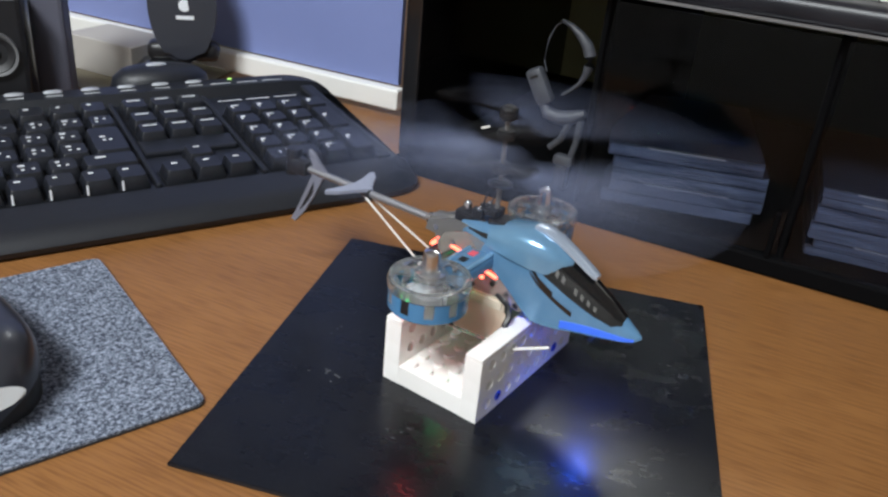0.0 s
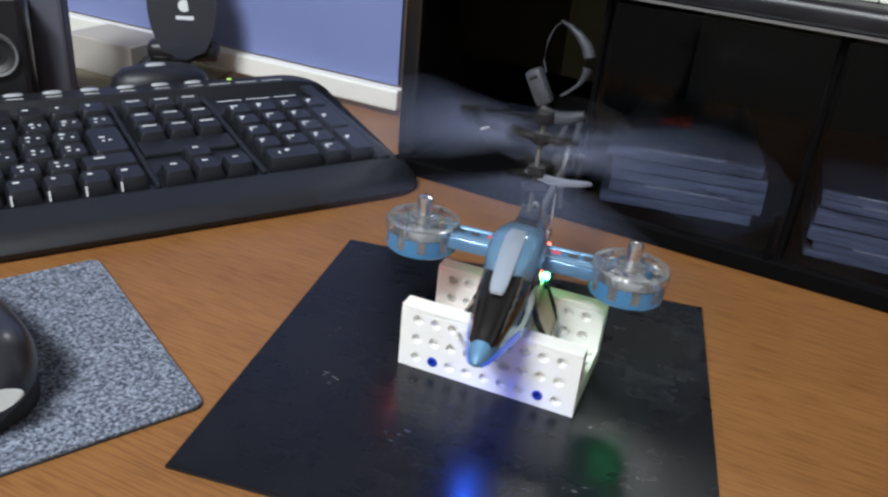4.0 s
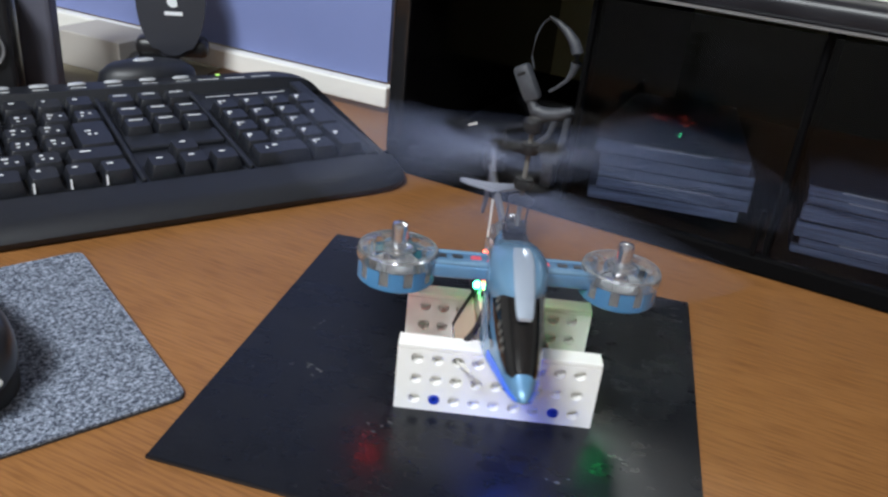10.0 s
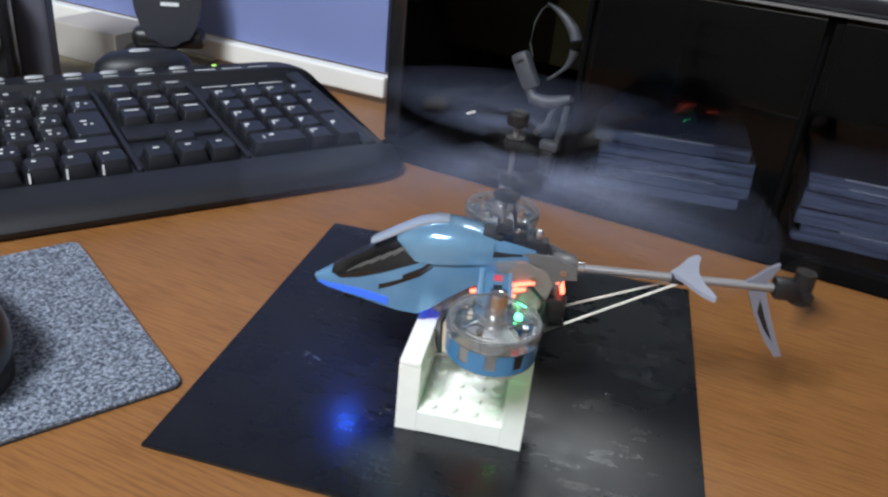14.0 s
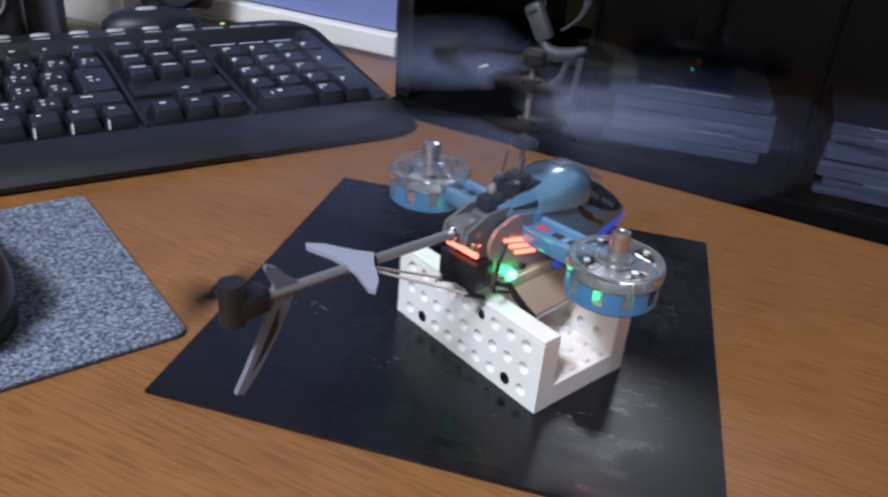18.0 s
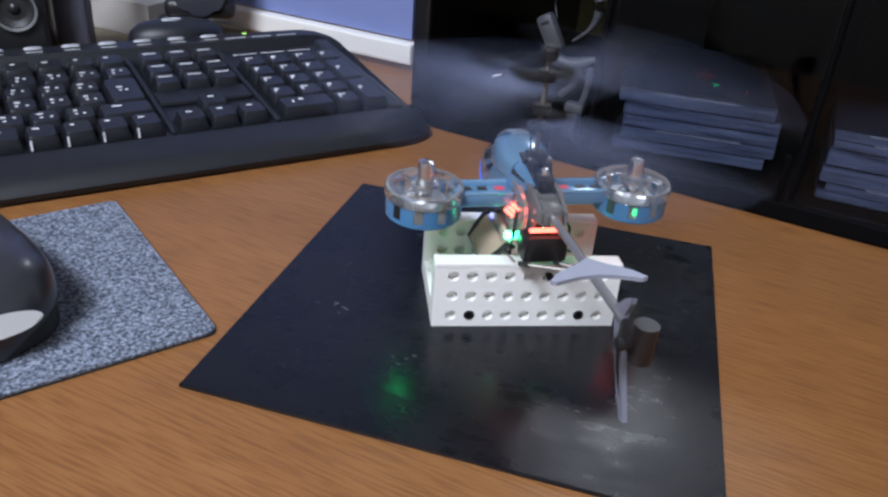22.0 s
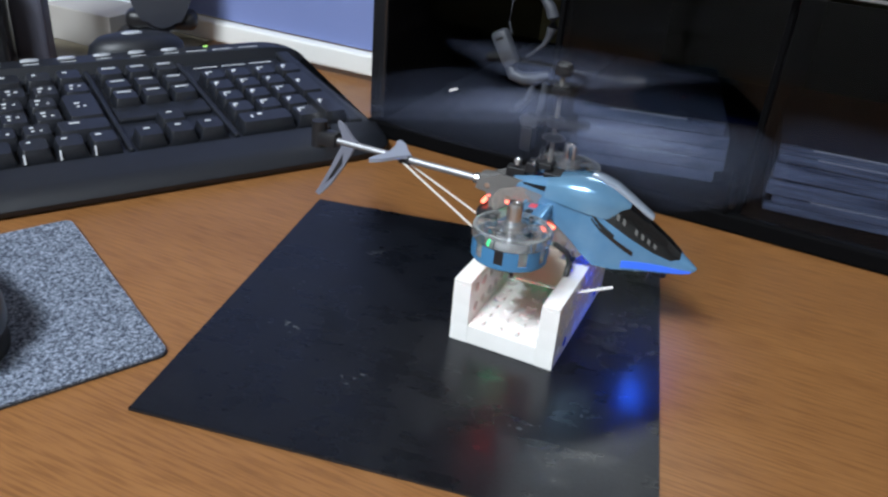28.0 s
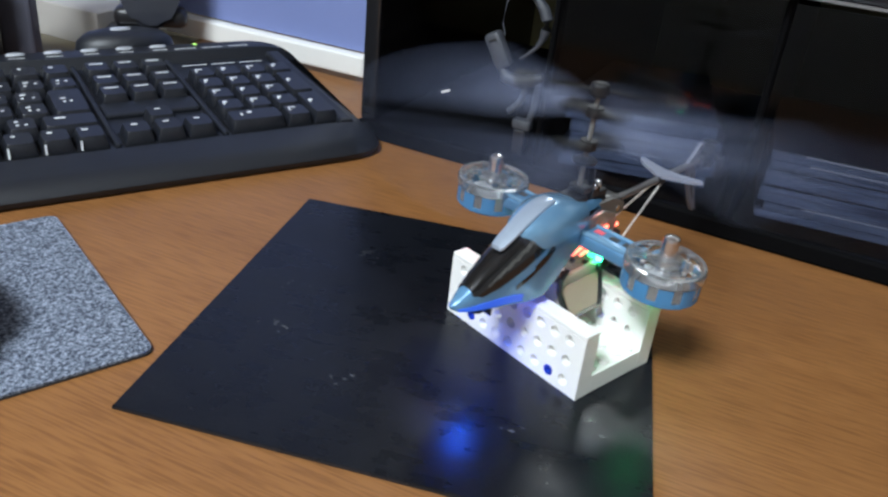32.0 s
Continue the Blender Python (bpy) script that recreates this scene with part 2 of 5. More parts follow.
UNDER_GREEN = mat("under_lamp_green", (0.02, 0.5, 0.1), 0.3, emit=(0.02, 1.0, 0.25), power=40)
LED_GREEN = mat("led_green", (0.02, 0.5, 0.1), 0.3, emit=(0.05, 1.0, 0.36), power=22)
POD_GREEN = mat("pod_green", (0.02, 0.5, 0.1), 0.3, emit=(0.05, 1.0, 0.30), power=2)
LED_BLUE = mat("led_blue", (0.02, 0.05, 0.6), 0.3, emit=(0.025, 0.115, 1.0), power=520)
BATTERY = mat("battery_wrap", (0.74, 0.66, 0.54), 0.3, coat=0.2)
ORANGE_PCB = mat("tan_board", (0.46, 0.36, 0.25), 0.5)
CAB_BLACK = grain(mat("cabinet_black", (0.008, 0.008, 0.010), 0.15, coat=0.3), 12, (0.006, 0.006, 0.007), (0.012, 0.012, 0.014), rough=(0.1, 0.22))
CAB_TOP = grain(mat("cabinet_top", (0.012, 0.012, 0.015), 0.3, spec=0.26), 40, (0.009, 0.009, 0.012), (0.015, 0.015, 0.019), rough=(0.26, 0.40))
CAB_INNER = grain(mat("cabinet_inner", (0.014, 0.013, 0.010), 0.6), 20, (0.28, 0.265, 0.13), (0.34, 0.32, 0.17))
GLASS = mat("smoked_glass", (0.215, 0.225, 0.265), 0.015, transmission=1.0)
GLASS.node_tree.nodes["Principled BSDF"].inputs["IOR"].default_value = 1.24
CASE = grain(mat("disc_case_plastic", (0.30, 0.36, 0.47), 0.25), 60, (0.040, 0.052, 0.095), (0.27, 0.32, 0.44), detail=8, stretch=(0.35, 1, 7), lo=0.30, hi=0.72)
CASE_DARK = mat("disc_case_tray", (0.030, 0.038, 0.060), 0.4)
GREY_SET = grain(mat("headset_grey", (0.09, 0.094, 0.11), 0.5), 300, (0.048, 0.051, 0.062), (0.062, 0.066, 0.078), rough=(0.42, 0.56))
PANEL_BLUE = grain(mat("panel_blue", (0.20, 0.25, 0.55), 0.6), 7, (0.175, 0.217, 0.44), (0.197, 0.24, 0.48), bump=0.05, bump_scale=500)
PANEL_WHITE = mat("panel_rail", (0.80, 0.79, 0.76), 0.5)
BEIGE = grain(mat("beige_card", (0.40, 0.35, 0.24), 0.8), 14, (0.18, 0.158, 0.11), (0.24, 0.21, 0.15))
CARTON = mat("white_carton_card", (0.78, 0.76, 0.72), 0.6)
PAPER = mat("white_paper", (0.44, 0.41, 0.38), 0.8)
WALL = grain(mat("room_paint", (0.56, 0.55, 0.53), 0.9), 5, (0.54, 0.53, 0.51), (0.60, 0.59, 0.57))
CEIL = mat("ceiling_paint", (0.7, 0.68, 0.64), 0.9)
FLOOR = grain(mat("floor_laminate", (0.2, 0.12, 0.07), 0.5), 6, (0.16, 0.10, 0.06), (0.24, 0.15, 0.09), stretch=(1, 8, 1))
LAMP_GLOW = mat("lamp_glow", (0.9, 0.88, 0.8), 0.5, emit=(1.0, 0.95, 0.86), power=6)
POST = mat("post_grey", (0.095, 0.095, 0.125), 0.4)
STRIP = mat("dull_strip", (0.24, 0.24, 0.25), 0.3, metal=0.5)
LEGEND = mat("key_legend", (0.75, 0.77, 0.80), 0.5)
DUST = mat("dust_white", (0.09, 0.095, 0.105), 0.8)
TUBE = mat("boom_metal", (0.38, 0.38, 0.40), 0.42, metal=0.8)
CAB_MATT = mat("cabinet_edge", (0.003, 0.003, 0.0035), 0.7, spec=0.04)
# emission stands in for lamp light coming through the lower nose edge
NOSE_GLOW = mat("nose_band_glow", (0.05, 0.16, 0.62), 0.3, emit=(0.03, 0.10, 1.0), power=0.34)
TAN_CLEAR = mat("tan_clear_plastic", (0.62, 0.50, 0.38), 0.35, transmission=0.35)
SMOKE = mat("grey_clear_plastic", (0.62, 0.58, 0.54), 0.25, transmission=0.7)


# ---- mesh helpers ----
def part(name, bm, material, parent=None, label="", smooth=False, m=None):
    me = bpy.data.meshes.new(name)
    bmesh.ops.recalc_face_normals(bm, faces=bm.faces)
    bm.to_mesh(me)
    bm.free()
    if smooth:
        for p in me.polygons:
            p.use_smooth = True
        me.set_sharp_from_angle(angle=radians(38))
    for one in material if isinstance(material, (list, tuple)) else [material]:
        me.materials.append(one)
    ob = new(name, me)
    if parent:
        ob.parent = parent
    if m is not None:
        ob.matrix_basis = m
    if label:
        tagged(ob, label)
    return ob


def empty(name, label, category, m=None, group="", kind=""):
    ob = new(name)
    ob.empty_display_size = 0.01
    if m is not None:
        ob.matrix_basis = m
    return tagged(ob, label, category, group, kind)


def box(size, at=(0, 0, 0), bevel=0.0, seg=2, bm=None, m=None):
    own = bmesh.new()
    bmesh.ops.create_cube(own, size=1)
    for v in own.verts:
        v.co = Vector((v.co.x * size[0], v.co.y * size[1], v.co.z * size[2]))
    if bevel:
        bmesh.ops.bevel(own, geom=own.edges[:], offset=bevel, segments=seg, affect="EDGES", profile=0.5)
    shift = Matrix.Translation(at)
    if m is not None:
        shift = shift @ m
    own.transform(shift)
    return join(bm, own)


def join(bm, own):
    if bm is None:
        return own
    me = bpy.data.meshes.new("tmp")
    own.to_mesh(me)
    own.free()
    bm.from_mesh(me)
    bpy.data.meshes.remove(me)
    return bm


def rod(p0, p1, r0, r1=None, n=12, bm=None):
    r1 = r0 if r1 is None else r1
    p0, p1 = Vector(p0), Vector(p1)
    own = bmesh.new()
    bmesh.ops.create_cone(own, cap_ends=True, segments=n, radius1=r0, radius2=r1, depth=(p1 - p0).length)
    turn = (p1 - p0).to_track_quat("Z", "Y").to_matrix().to_4x4()
    own.transform(Matrix.Translation((p0 + p1) / 2) @ turn)
    return join(bm, own)


def lathe(profile, n=32, bm=None, at=(0, 0, 0)):
    """profile: (r, z) from bottom to top; open ends on the axis close by r=0."""
    own = bmesh.new()
    rings = []
    for r, z in profile:
        if r < 1e-6:
            rings.append([own.verts.new((0, 0, z))])
        else:
            rings.append([own.verts.new((r * math.cos(2 * math.pi * k / n), r * math.sin(2 * math.pi * k / n), z)) for k in range(n)])
    for a, b in zip(rings, rings[1:]):
        for k in range(n):
            q = [a[k % len(a)], a[(k + 1) % len(a)], b[(k + 1) % len(b)], b[k % len(b)]]
            u = []
            for v in q:
                if v not in u:
                    u.append(v)
            if len(u) > 2:
                own.faces.new(u)
    own.transform(Matrix.Translation(at))
    return join(bm, own)


def loft(sections, closed=True, caps=True, bm=None):
    own = bmesh.new()
    rings = [[own.verts.new(p) for p in s] for s in sections]
    for a, b in zip(rings, rings[1:]):
        k = len(a)
        for i in range(k if closed else k - 1):
            own.faces.new((a[i], a[(i + 1) % k], b[(i + 1) % k], b[i]))
    if caps:
        for r in (rings[0], rings[-1]):
            if len(r) > 2:
                own.faces.new(r)
    return join(bm, own)


def prism(outline, z0, z1, bevel=0.0, bm=None):
    """A flat plate from an outline in x and y."""
    own = bmesh.new()
    low = [own.verts.new((x, y, z0)) for x, y in outline]
    high = [own.verts.new((x, y, z1)) for x, y in outline]
    own.faces.new(low[::-1])
    top = own.faces.new(high)
    k = len(outline)
    for i in range(k):
        own.faces.new((low[i], low[(i + 1) % k], high[(i + 1) % k], high[i]))
    if bevel:
        bmesh.ops.bevel(own, geom=list(top.edges), offset=bevel, segments=2, affect="EDGES")
    return join(bm, own)


def tube(points, r, n=8, bm=None):
    pts = [Vector(p) for p in points]
    sections = []
    for i, p in enumerate(pts):
        d = (pts[min(i + 1, len(pts) - 1)] - pts[max(i - 1, 0)]).normalized()
        q = d.to_track_quat("Z", "Y").to_matrix()
        rr = r[i] if isinstance(r, (list, tuple)) else r
        sections.append([p + q @ Vector((rr * math.cos(2 * math.pi * k / n), rr * math.sin(2 * math.pi * k / n), 0)) for k in range(n)])
    return loft(sections, bm=bm)


def rounded(w, h, r, n=6):
    """A rounded rectangle outline about the origin."""
    pts = []
    for cx, cy, a0 in ((w / 2 - r, h / 2 - r, 0), (-w / 2 + r, h / 2 - r, 90), (-w / 2 + r, -h / 2 + r, 180), (w / 2 - r, -h / 2 + r, 270)):
        for k in range(n + 1):
            a = radians(a0 + 90 * k / n)
            pts.append((cx + r * math.cos(a), cy + r * math.sin(a)))
    return pts


# ---- setting ----
CAB_TURN = -14.26
CAB = pose(-0.006, 0.117, 0, 0, 0, CAB_TURN)  # x along the cabinet front, y into it

desk = tagged(part("desk_top", box((2.6, 2.2, 0.03), (0.2, 0.42, -0.015), 0.003), WOOD), "brown wood-grain desk top, slightly worn", "desk", kind="structure")
for x in (-1.06, 1.46):
    part("side_panel", box((0.03, 2.1, 0.718), (x, 0.42, -0.390), 0.002), WOOD, desk)
tagged(part("floor", box((4.4, 4.9, 0.1), (0, 0.25, -0.80)), FLOOR), "brown laminate floor of the room", "floor", kind="structure")
tagged(part("ceiling", box((4.4, 4.9, 0.1), (0, 0.25, 1.82)), CEIL), "plain white painted ceiling", "ceiling", kind="structure")
for name, size, at in (("wall_north", (4.4, 0.1, 2.6), (0, 2.50, 0.5)), ("wall_south", (4.4, 0.1, 2.6), (0, -2.15, 0.5)),
                       ("wall_west", (0.1, 4.6, 2.6), (-2.15, 0.175, 0.5)), ("wall_east", (0.1, 4.6, 2.6), (2.15, 0.175, 0.5))):
    tagged(part(name, box(size, at), WALL), "plain beige painted room wall", "wall", kind="structure")
for spot in (LAMP, FAR_LAMP):
    lamp = empty("ceiling_lamp", "round white ceiling lamp, switched on", "lamp", Matrix.Translation((spot[0], spot[1], 1.77)), group="ceiling lamps")
    part("base", lathe([(0, -0.03), (0.21, -0.03), (0.22, 0.0), (0, 0.0)], 40), CEIL, lamp, smooth=True)
    part("diffuser", lathe([(0, -0.06), (0.12, -0.056), (0.2, -0.031), (0, -0.031)], 40), LAMP_GLOW, lamp, "glowing white diffuser", smooth=True)

# ---- black sheet under the stand ----
sheet = empty("black_mat", "square black glossy plastic sheet with scratches, lying on the desk", "mat", pose(0.0985, -0.098, 0))
part("sheet", prism([(-0.0985, 0.098), (-0.0985, -0.0985), (0.1003, -0.1025), (0.0987, 0.098)], 0.0002, 0.0018, 0.0004), MAT_BLACK, sheet)

# ---- mouse pad and mouse ----
PAD = pose(-0.006, -0.161, 0, 0, 0, 231.3)
pad = empty("mouse_pad", "grey speckled cloth mouse pad with rounded corners", "mouse pad", PAD)
pad_outline = [(x + 0.118, y - 0.0675) for x, y in rounded(0.24, 0.139, 0.0045)]
part("backing", prism(pad_outline, 0.0002, 0.0011), PAD_EDGE, pad)
part("cloth", prism([((x - 0.118) * 0.998 + 0.118, (y + 0.0675) * 0.997 - 0.0675) for x, y in pad_outline], 0.0011, 0.0021, 0.00015), SPECKLE, pad)


def mouse_body(scale=1.0, low=0.0, high=1.0, steps=22, ring=20):
    """A loft along the mouse's length: flat underside, arched back, between two heights of its section."""
    sections = []
    for i in range(steps + 1):
        u = i / steps
        x = -0.058 + 0.116 * u
        end = max(0.0, 1 - abs(2 * u - 1) ** 4.4) ** 0.5
        w = (0.0285 + 0.002 * math.cos(3.3 * u)) * end * scale + 1e-4
        h = (0.036 - 0.013 * u ** 1.6) * end ** 0.8 * scale + 1e-4
        sec = []
        for k in range(ring + 1):
            a = math.pi * k / ring
            z = abs(math.sin(a)) ** 0.75
            z = low + (high - low) * z
            sec.append((x, w * math.copysign(abs(math.cos(a)) ** 0.7, math.cos(a)), 0.001 + h * z))
        sections.append(sec)
    return sections


mouse = empty("computer_mouse", "dark grey computer mouse with a silver badge on its back end", "mouse", pose(-0.1135, -0.1765, 0.0024, 0, 0, 146))
part("base", loft(mouse_body(0.965, 0.0, 0.42)), MOUSE_SIDE, mouse, smooth=True)
part("shell", loft(mouse_body(1.0, 0.38, 1.0)), MOUSE_TOP, mouse, smooth=True)
badge = [(0.0165 * math.cos(a * math.pi / 12), 0.0044 * math.sin(a * math.pi / 12)) for a in range(24)]
part("badge", prism(badge, 0, 0.0022, 0.0007), SILVER, mouse, "silver oval badge", smooth=True,
     m=Matrix.Translation((-0.0570, 0, 0.0155)) @ Matrix.Rotation(radians(-63), 4, "Y") @ Matrix.Rotation(radians(90), 4, "Z"))

# ---- keyboard: u along its rows, v towards its back, origin at the left arrow key ----
KB = pose(-0.116, 0.0125, 0, 0, 0, 46.0)
keyboard = empty("keyboard", "black full-size computer keyboard with wrist rest and media buttons", "keyboard", KB)


def deck_z(v):
    return 0.0125 + 0.0105 * min(1.0, max(0.0, (v + 0.014) / 0.13))


RIGHT = 0.150


def shell_section(u):
    """The side profile of the shell at u, front to back."""
    k = max(0.0, (u - (RIGHT - 0.035)) / 0.035)
    pull = 1 - (1 - min(1.0, k) ** 2.4) ** 0.5 if k > 0 else 0.0
    vf, vb = -0.0480 + 0.020 * pull, 0.147 - 0.030 * pull
    d = 1 - 0.25 * pull
    return [(u, vf, 0.0015), (u, vf - 0.0012, 0.005), (u, vf + 0.002, 0.0095 * d), (u, vf + 0.012, 0.0128 * d), (u, -0.016, 0.0150 * d), (u, -0.0135, 0.0125 * d),
            (u, 0.118, 0.0220 * d), (u, 0.122, 0.0298 * d), (u, vb - 0.010, 0.0305 * d), (u, vb - 0.002, 0.025 * d), (u, vb, 0.010), (u, vb - 0.004, 0.0015)]


us = [-0.315 + 0.0155 * i for i in range(28)] + [RIGHT - 0.035 + 0.035 * math.sin(radians(a)) for a in range(4, 91, 5)]
part("shell", loft([shell_section(u) for u in sorted(us)]), KB_BODY, keyboard, smooth=True)
# raised ribs between the key blocks
for u0 in (-0.0135, 0.0515):
    part("divider", box((0.0035, 0.128, 0.004), (u0, 0.052, deck_z(0.052) + 0.001), 0.0012, m=Matrix.Rotation(radians(4.6), 4, "X")), KB_BODY, keyboard)
part("side_border", box((0.0105, 0.134, 0.006), (0.1345, 0.052, deck_z(0.052) + 0.0008), 0.002, m=Matrix.Rotation(radians(4.6), 4, "X")), KB_BODY, keyboard)
part("nav_plate", box((0.060, 0.020, 0.004), (0.019, 0.0405, deck_z(0.0405) + 0.0006), 0.0015, m=Matrix.Rotation(radians(4.6), 4, "X")), KB_BODY, keyboard)

# thin black plates under the key blocks, painting the shade in the gaps
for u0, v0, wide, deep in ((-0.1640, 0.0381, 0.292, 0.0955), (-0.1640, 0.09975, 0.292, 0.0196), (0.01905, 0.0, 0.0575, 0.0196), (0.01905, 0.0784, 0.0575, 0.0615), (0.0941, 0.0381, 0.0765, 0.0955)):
    part("key_gap_shade", box((wide, deep, 0.0010), (u0, v0, deck_z(v0) - 0.0002), m=Matrix.Rotation(radians(4.6), 4, "X")), KEY_GAP_SHADE, keyboard, "black plate painting the shade between the keys")

KEY_MESH = {}


def key_mesh(w, d, h=0.0088):
    """One dished key cap: wide foot, smaller top, softened edges."""
    if (w, d) in KEY_MESH:
        return KEY_MESH[w, d]
    bm = bmesh.new()
    rows = [(0.5, 0.5, 0), (0.5, 0.5, 0.0018), (0.39, 0.40, h - 0.0008), (0.36, 0.375, h)]
    sections = []
    for fx, fy, z in rows:
        a, b = w - 0.0016 - (0.5 - fx) * 0.026, d - 0.0016 - (0.5 - fy) * 0.026
        sections.append([(x, y + (0.5 - fy) * 0.006, z) for x, y in rounded(a, b, 0.0012 + (0.5 - fx) * 0.006, 2)])
    loft(sections, bm=bm)
    me = bpy.data.meshes.new("key")
    bmesh.ops.recalc_face_normals(bm, faces=bm.faces)
    bm.to_mesh(me)
    bm.free()
    for p in me.polygons:
        p.use_smooth = True
    me.set_sharp_from_angle(angle=radians(30))
    me.materials.append(KEY)
    KEY_MESH[w, d] = me
    return me


def legend_mesh(w, d):
    if ("legend_and_glint", w, d) not in KEY_MESH:
        bm = box((w, d, 0.0003), (0, 0, 0))
        me = bpy.data.meshes.new("legend_and_glint")
        bm.to_mesh(me)
        bm.free()
        me.materials.append(LEGEND)
        KEY_MESH["legend_and_glint", w, d] = me
    return KEY_MESH["legend_and_glint", w, d]


U = 0.01905
ROW = [0.0, U, 2 * U, 3 * U, 4 * U, 5 * U + 0.0045]
TILT = Matrix.Rotation(radians(4.6), 4, "X")


def key(u, row, w=1.0, d=1.0, legend_and_glint=True):
    v = ROW[row] + (d - 1) * U / 2
    k = new("key", key_mesh(w * U, d * U))
    k.parent = keyboard
    k.matrix_basis = Matrix.Translation((u, v, deck_z(v) - 0.001)) @ TILT
    if legend_and_glint:
        if u < -0.012:
            size, at = ((0.0034, 0.0022, 0.0028)[(row + int(900 + u * 1000)) % 3] if w < 1.3 else 0.006, 0.0015), (-0.0025 * (1 if w < 1.3 else 2), 0.0036)
        elif u < 0.045:
            size, at = ((0.0036, 0.0014), (-0.0008, 0.0034)) if row < 2 else ((0.0088, 0.0013), (0.0, 0.0042))
        else:
            size, at = ((0.0052, 0.0013), (-0.0020, 0.0042)) if (row + round(u / U)) % 2 else ((0.0030, 0.0022), (-0.0030, 0.0036))
        g = new("legend_and_glint", legend_mesh(*size))
        g.parent = k
        g.matrix_basis = Matrix.Translation((*at, 0.0089))
        # number block: pale strip painted as the highlight on the key's left edge
        if u > 0.045:
            g = new("legend_and_glint", legend_mesh(0.0011, 0.0034))
            g.parent = k
            g.matrix_basis = Matrix.Translation((-0.0047 * w + 0.0004, 0.0012, 0.0089))
        if row == 0 and u < 0:
            g = new("front_mark", legend_mesh(0.0011, 0.0058))
            g.parent = k
            g.matrix_basis = Matrix.Translation((-w * U * 0.36, -d * U * 0.475, 0.0046)) @ Matrix.Rotation(radians(76), 4, "X")
        elif row in (1, 2, 3, 4) and u < 0 and w < 1.3:
            g = new("legend_and_glint", legend_mesh(0.0018, 0.0014))
            g.parent = k
            g.matrix_basis = Matrix.Translation((-0.0028 + random.uniform(-0.0008, 0.0006), -0.0014 + random.uniform(-0.0006, 0.0004), 0.0089))
            g = new("legend_and_glint", legend_mesh(0.0018, 0.0013))
            g.parent = k
            g.matrix_basis = Matrix.Translation((0.0022 + random.uniform(-0.001, 0.0012), random.choice((0.0022, -0.0014, 0.0018)), 0.0089))
    return k


for i in range(3):  # arrows and navigation block
    key(i * U, 0)
    key(i * U, 3), key(i * U, 4), key(i * U, 5)
key(U, 1)
N0 = 0.0655  # number block
key(N0 + 0.5 * U, 0, 2), key(N0 + 2 * U, 0), key(N0 + 3 * U, 0, 1, 2)
for r in (1, 2, 3):
    for i in range(3):
        key(N0 + i * U, r)
key(N0 + 3 * U, 2, 1, 2)
for i in range(4):
    key(N0 + i * U, 4)
M0 = -0.0135 - 0.0035  # right end of the main block
x = M0
for w in (1.0, 1.0, 1.0, 1.0, 1.0):
    key(x - w * U / 2, 0, w)
    x -= w * U
key(x - 3 * U, 0, 6, legend_and_glint=False)
for r, first in ((1, 1.75), (2, 1.25), (3, 1.25), (4, 1.0)):
    x = M0
    if r != 3:  # the tall enter key fills two rows
        key(x - first * U / 2, r, first, 2 if r == 2 else 1)
    x -= first * U
    while x > -0.30:
        key(x - U / 2, r)
        x -= U
x = M0
for i in range(12):
    key(x - U / 2, 5)
    x -= U * (1.0 if (i + 1) % 4 else 1.5)
# media buttons along the back, oval and glossy
for i in range(11):
    u = 0.0505 - 0.0241 * i
    oval = [(0.0062 * math.cos(a * math.pi / 10), 0.0024 * math.sin(a * math.pi / 10)) for a in range(20)]
    part("media_button", prism(oval, 0, 0.0016, 0.0007), MEDIA, keyboard, "bright oval media button", smooth=True, m=Matrix.Translation((u, 0.1325, 0.0306)) @ Matrix.Rotation(radians(-6), 4, "X"))
for i in range(11):
    g = new("button_label", legend_mesh(0.0105, 0.0008))
    g.parent = keyboard
    g.matrix_basis = Matrix.Translation((0.0505 - 0.0241 * i, 0.1265, 0.0303))
for i in range(3):
    g = new("status_label", legend_mesh(0.0155, 0.0009))
    g.parent = keyboard
    g.matrix_basis = Matrix.Translation((0.0690 + 0.0205 * i, 0.1262, 0.0303))
    g = new("status_label", legend_mesh(0.0180, 0.0008))
    g.parent = keyboard
    g.matrix_basis = Matrix.Translation((0.0690 + 0.0215 * i, 0.1055, deck_z(0.1055) + 0.0012)) @ TILT
dome = lathe([(0, 0.0), (0.036, 0.0), (0.0368, 0.022), (0.0345, 0.030), (0.028, 0.0352), (0.016, 0.0378), (0, 0.0385)], 40)
part("back_dome", dome, KB_BODY, keyboard, "rounded bulge at the back edge", smooth=True, m=Matrix.Translation((0.033, 0.1575, 0.001)) @ Matrix.Diagonal((1, 0.56, 1, 1)))
oval = [(0.0078 * math.cos(a * math.pi / 10), 0.0030 * math.sin(a * math.pi / 10)) for a in range(20)]
part("media_button", prism(oval, 0, 0.0016, 0.0007), MEDIA, keyboard, "bright oval media button", smooth=True, m=Matrix.Translation((0.030, 0.1560, 0.0386)))
part("status_light", box((0.003, 0.0015, 0.001), (0.079, 0.1355, 0.0304)), mat("status_glow", (0.3, 0.8, 0.2), 0.4, emit=(0.6, 1.0, 0.2), power=1.1), keyboard, "small green status light")

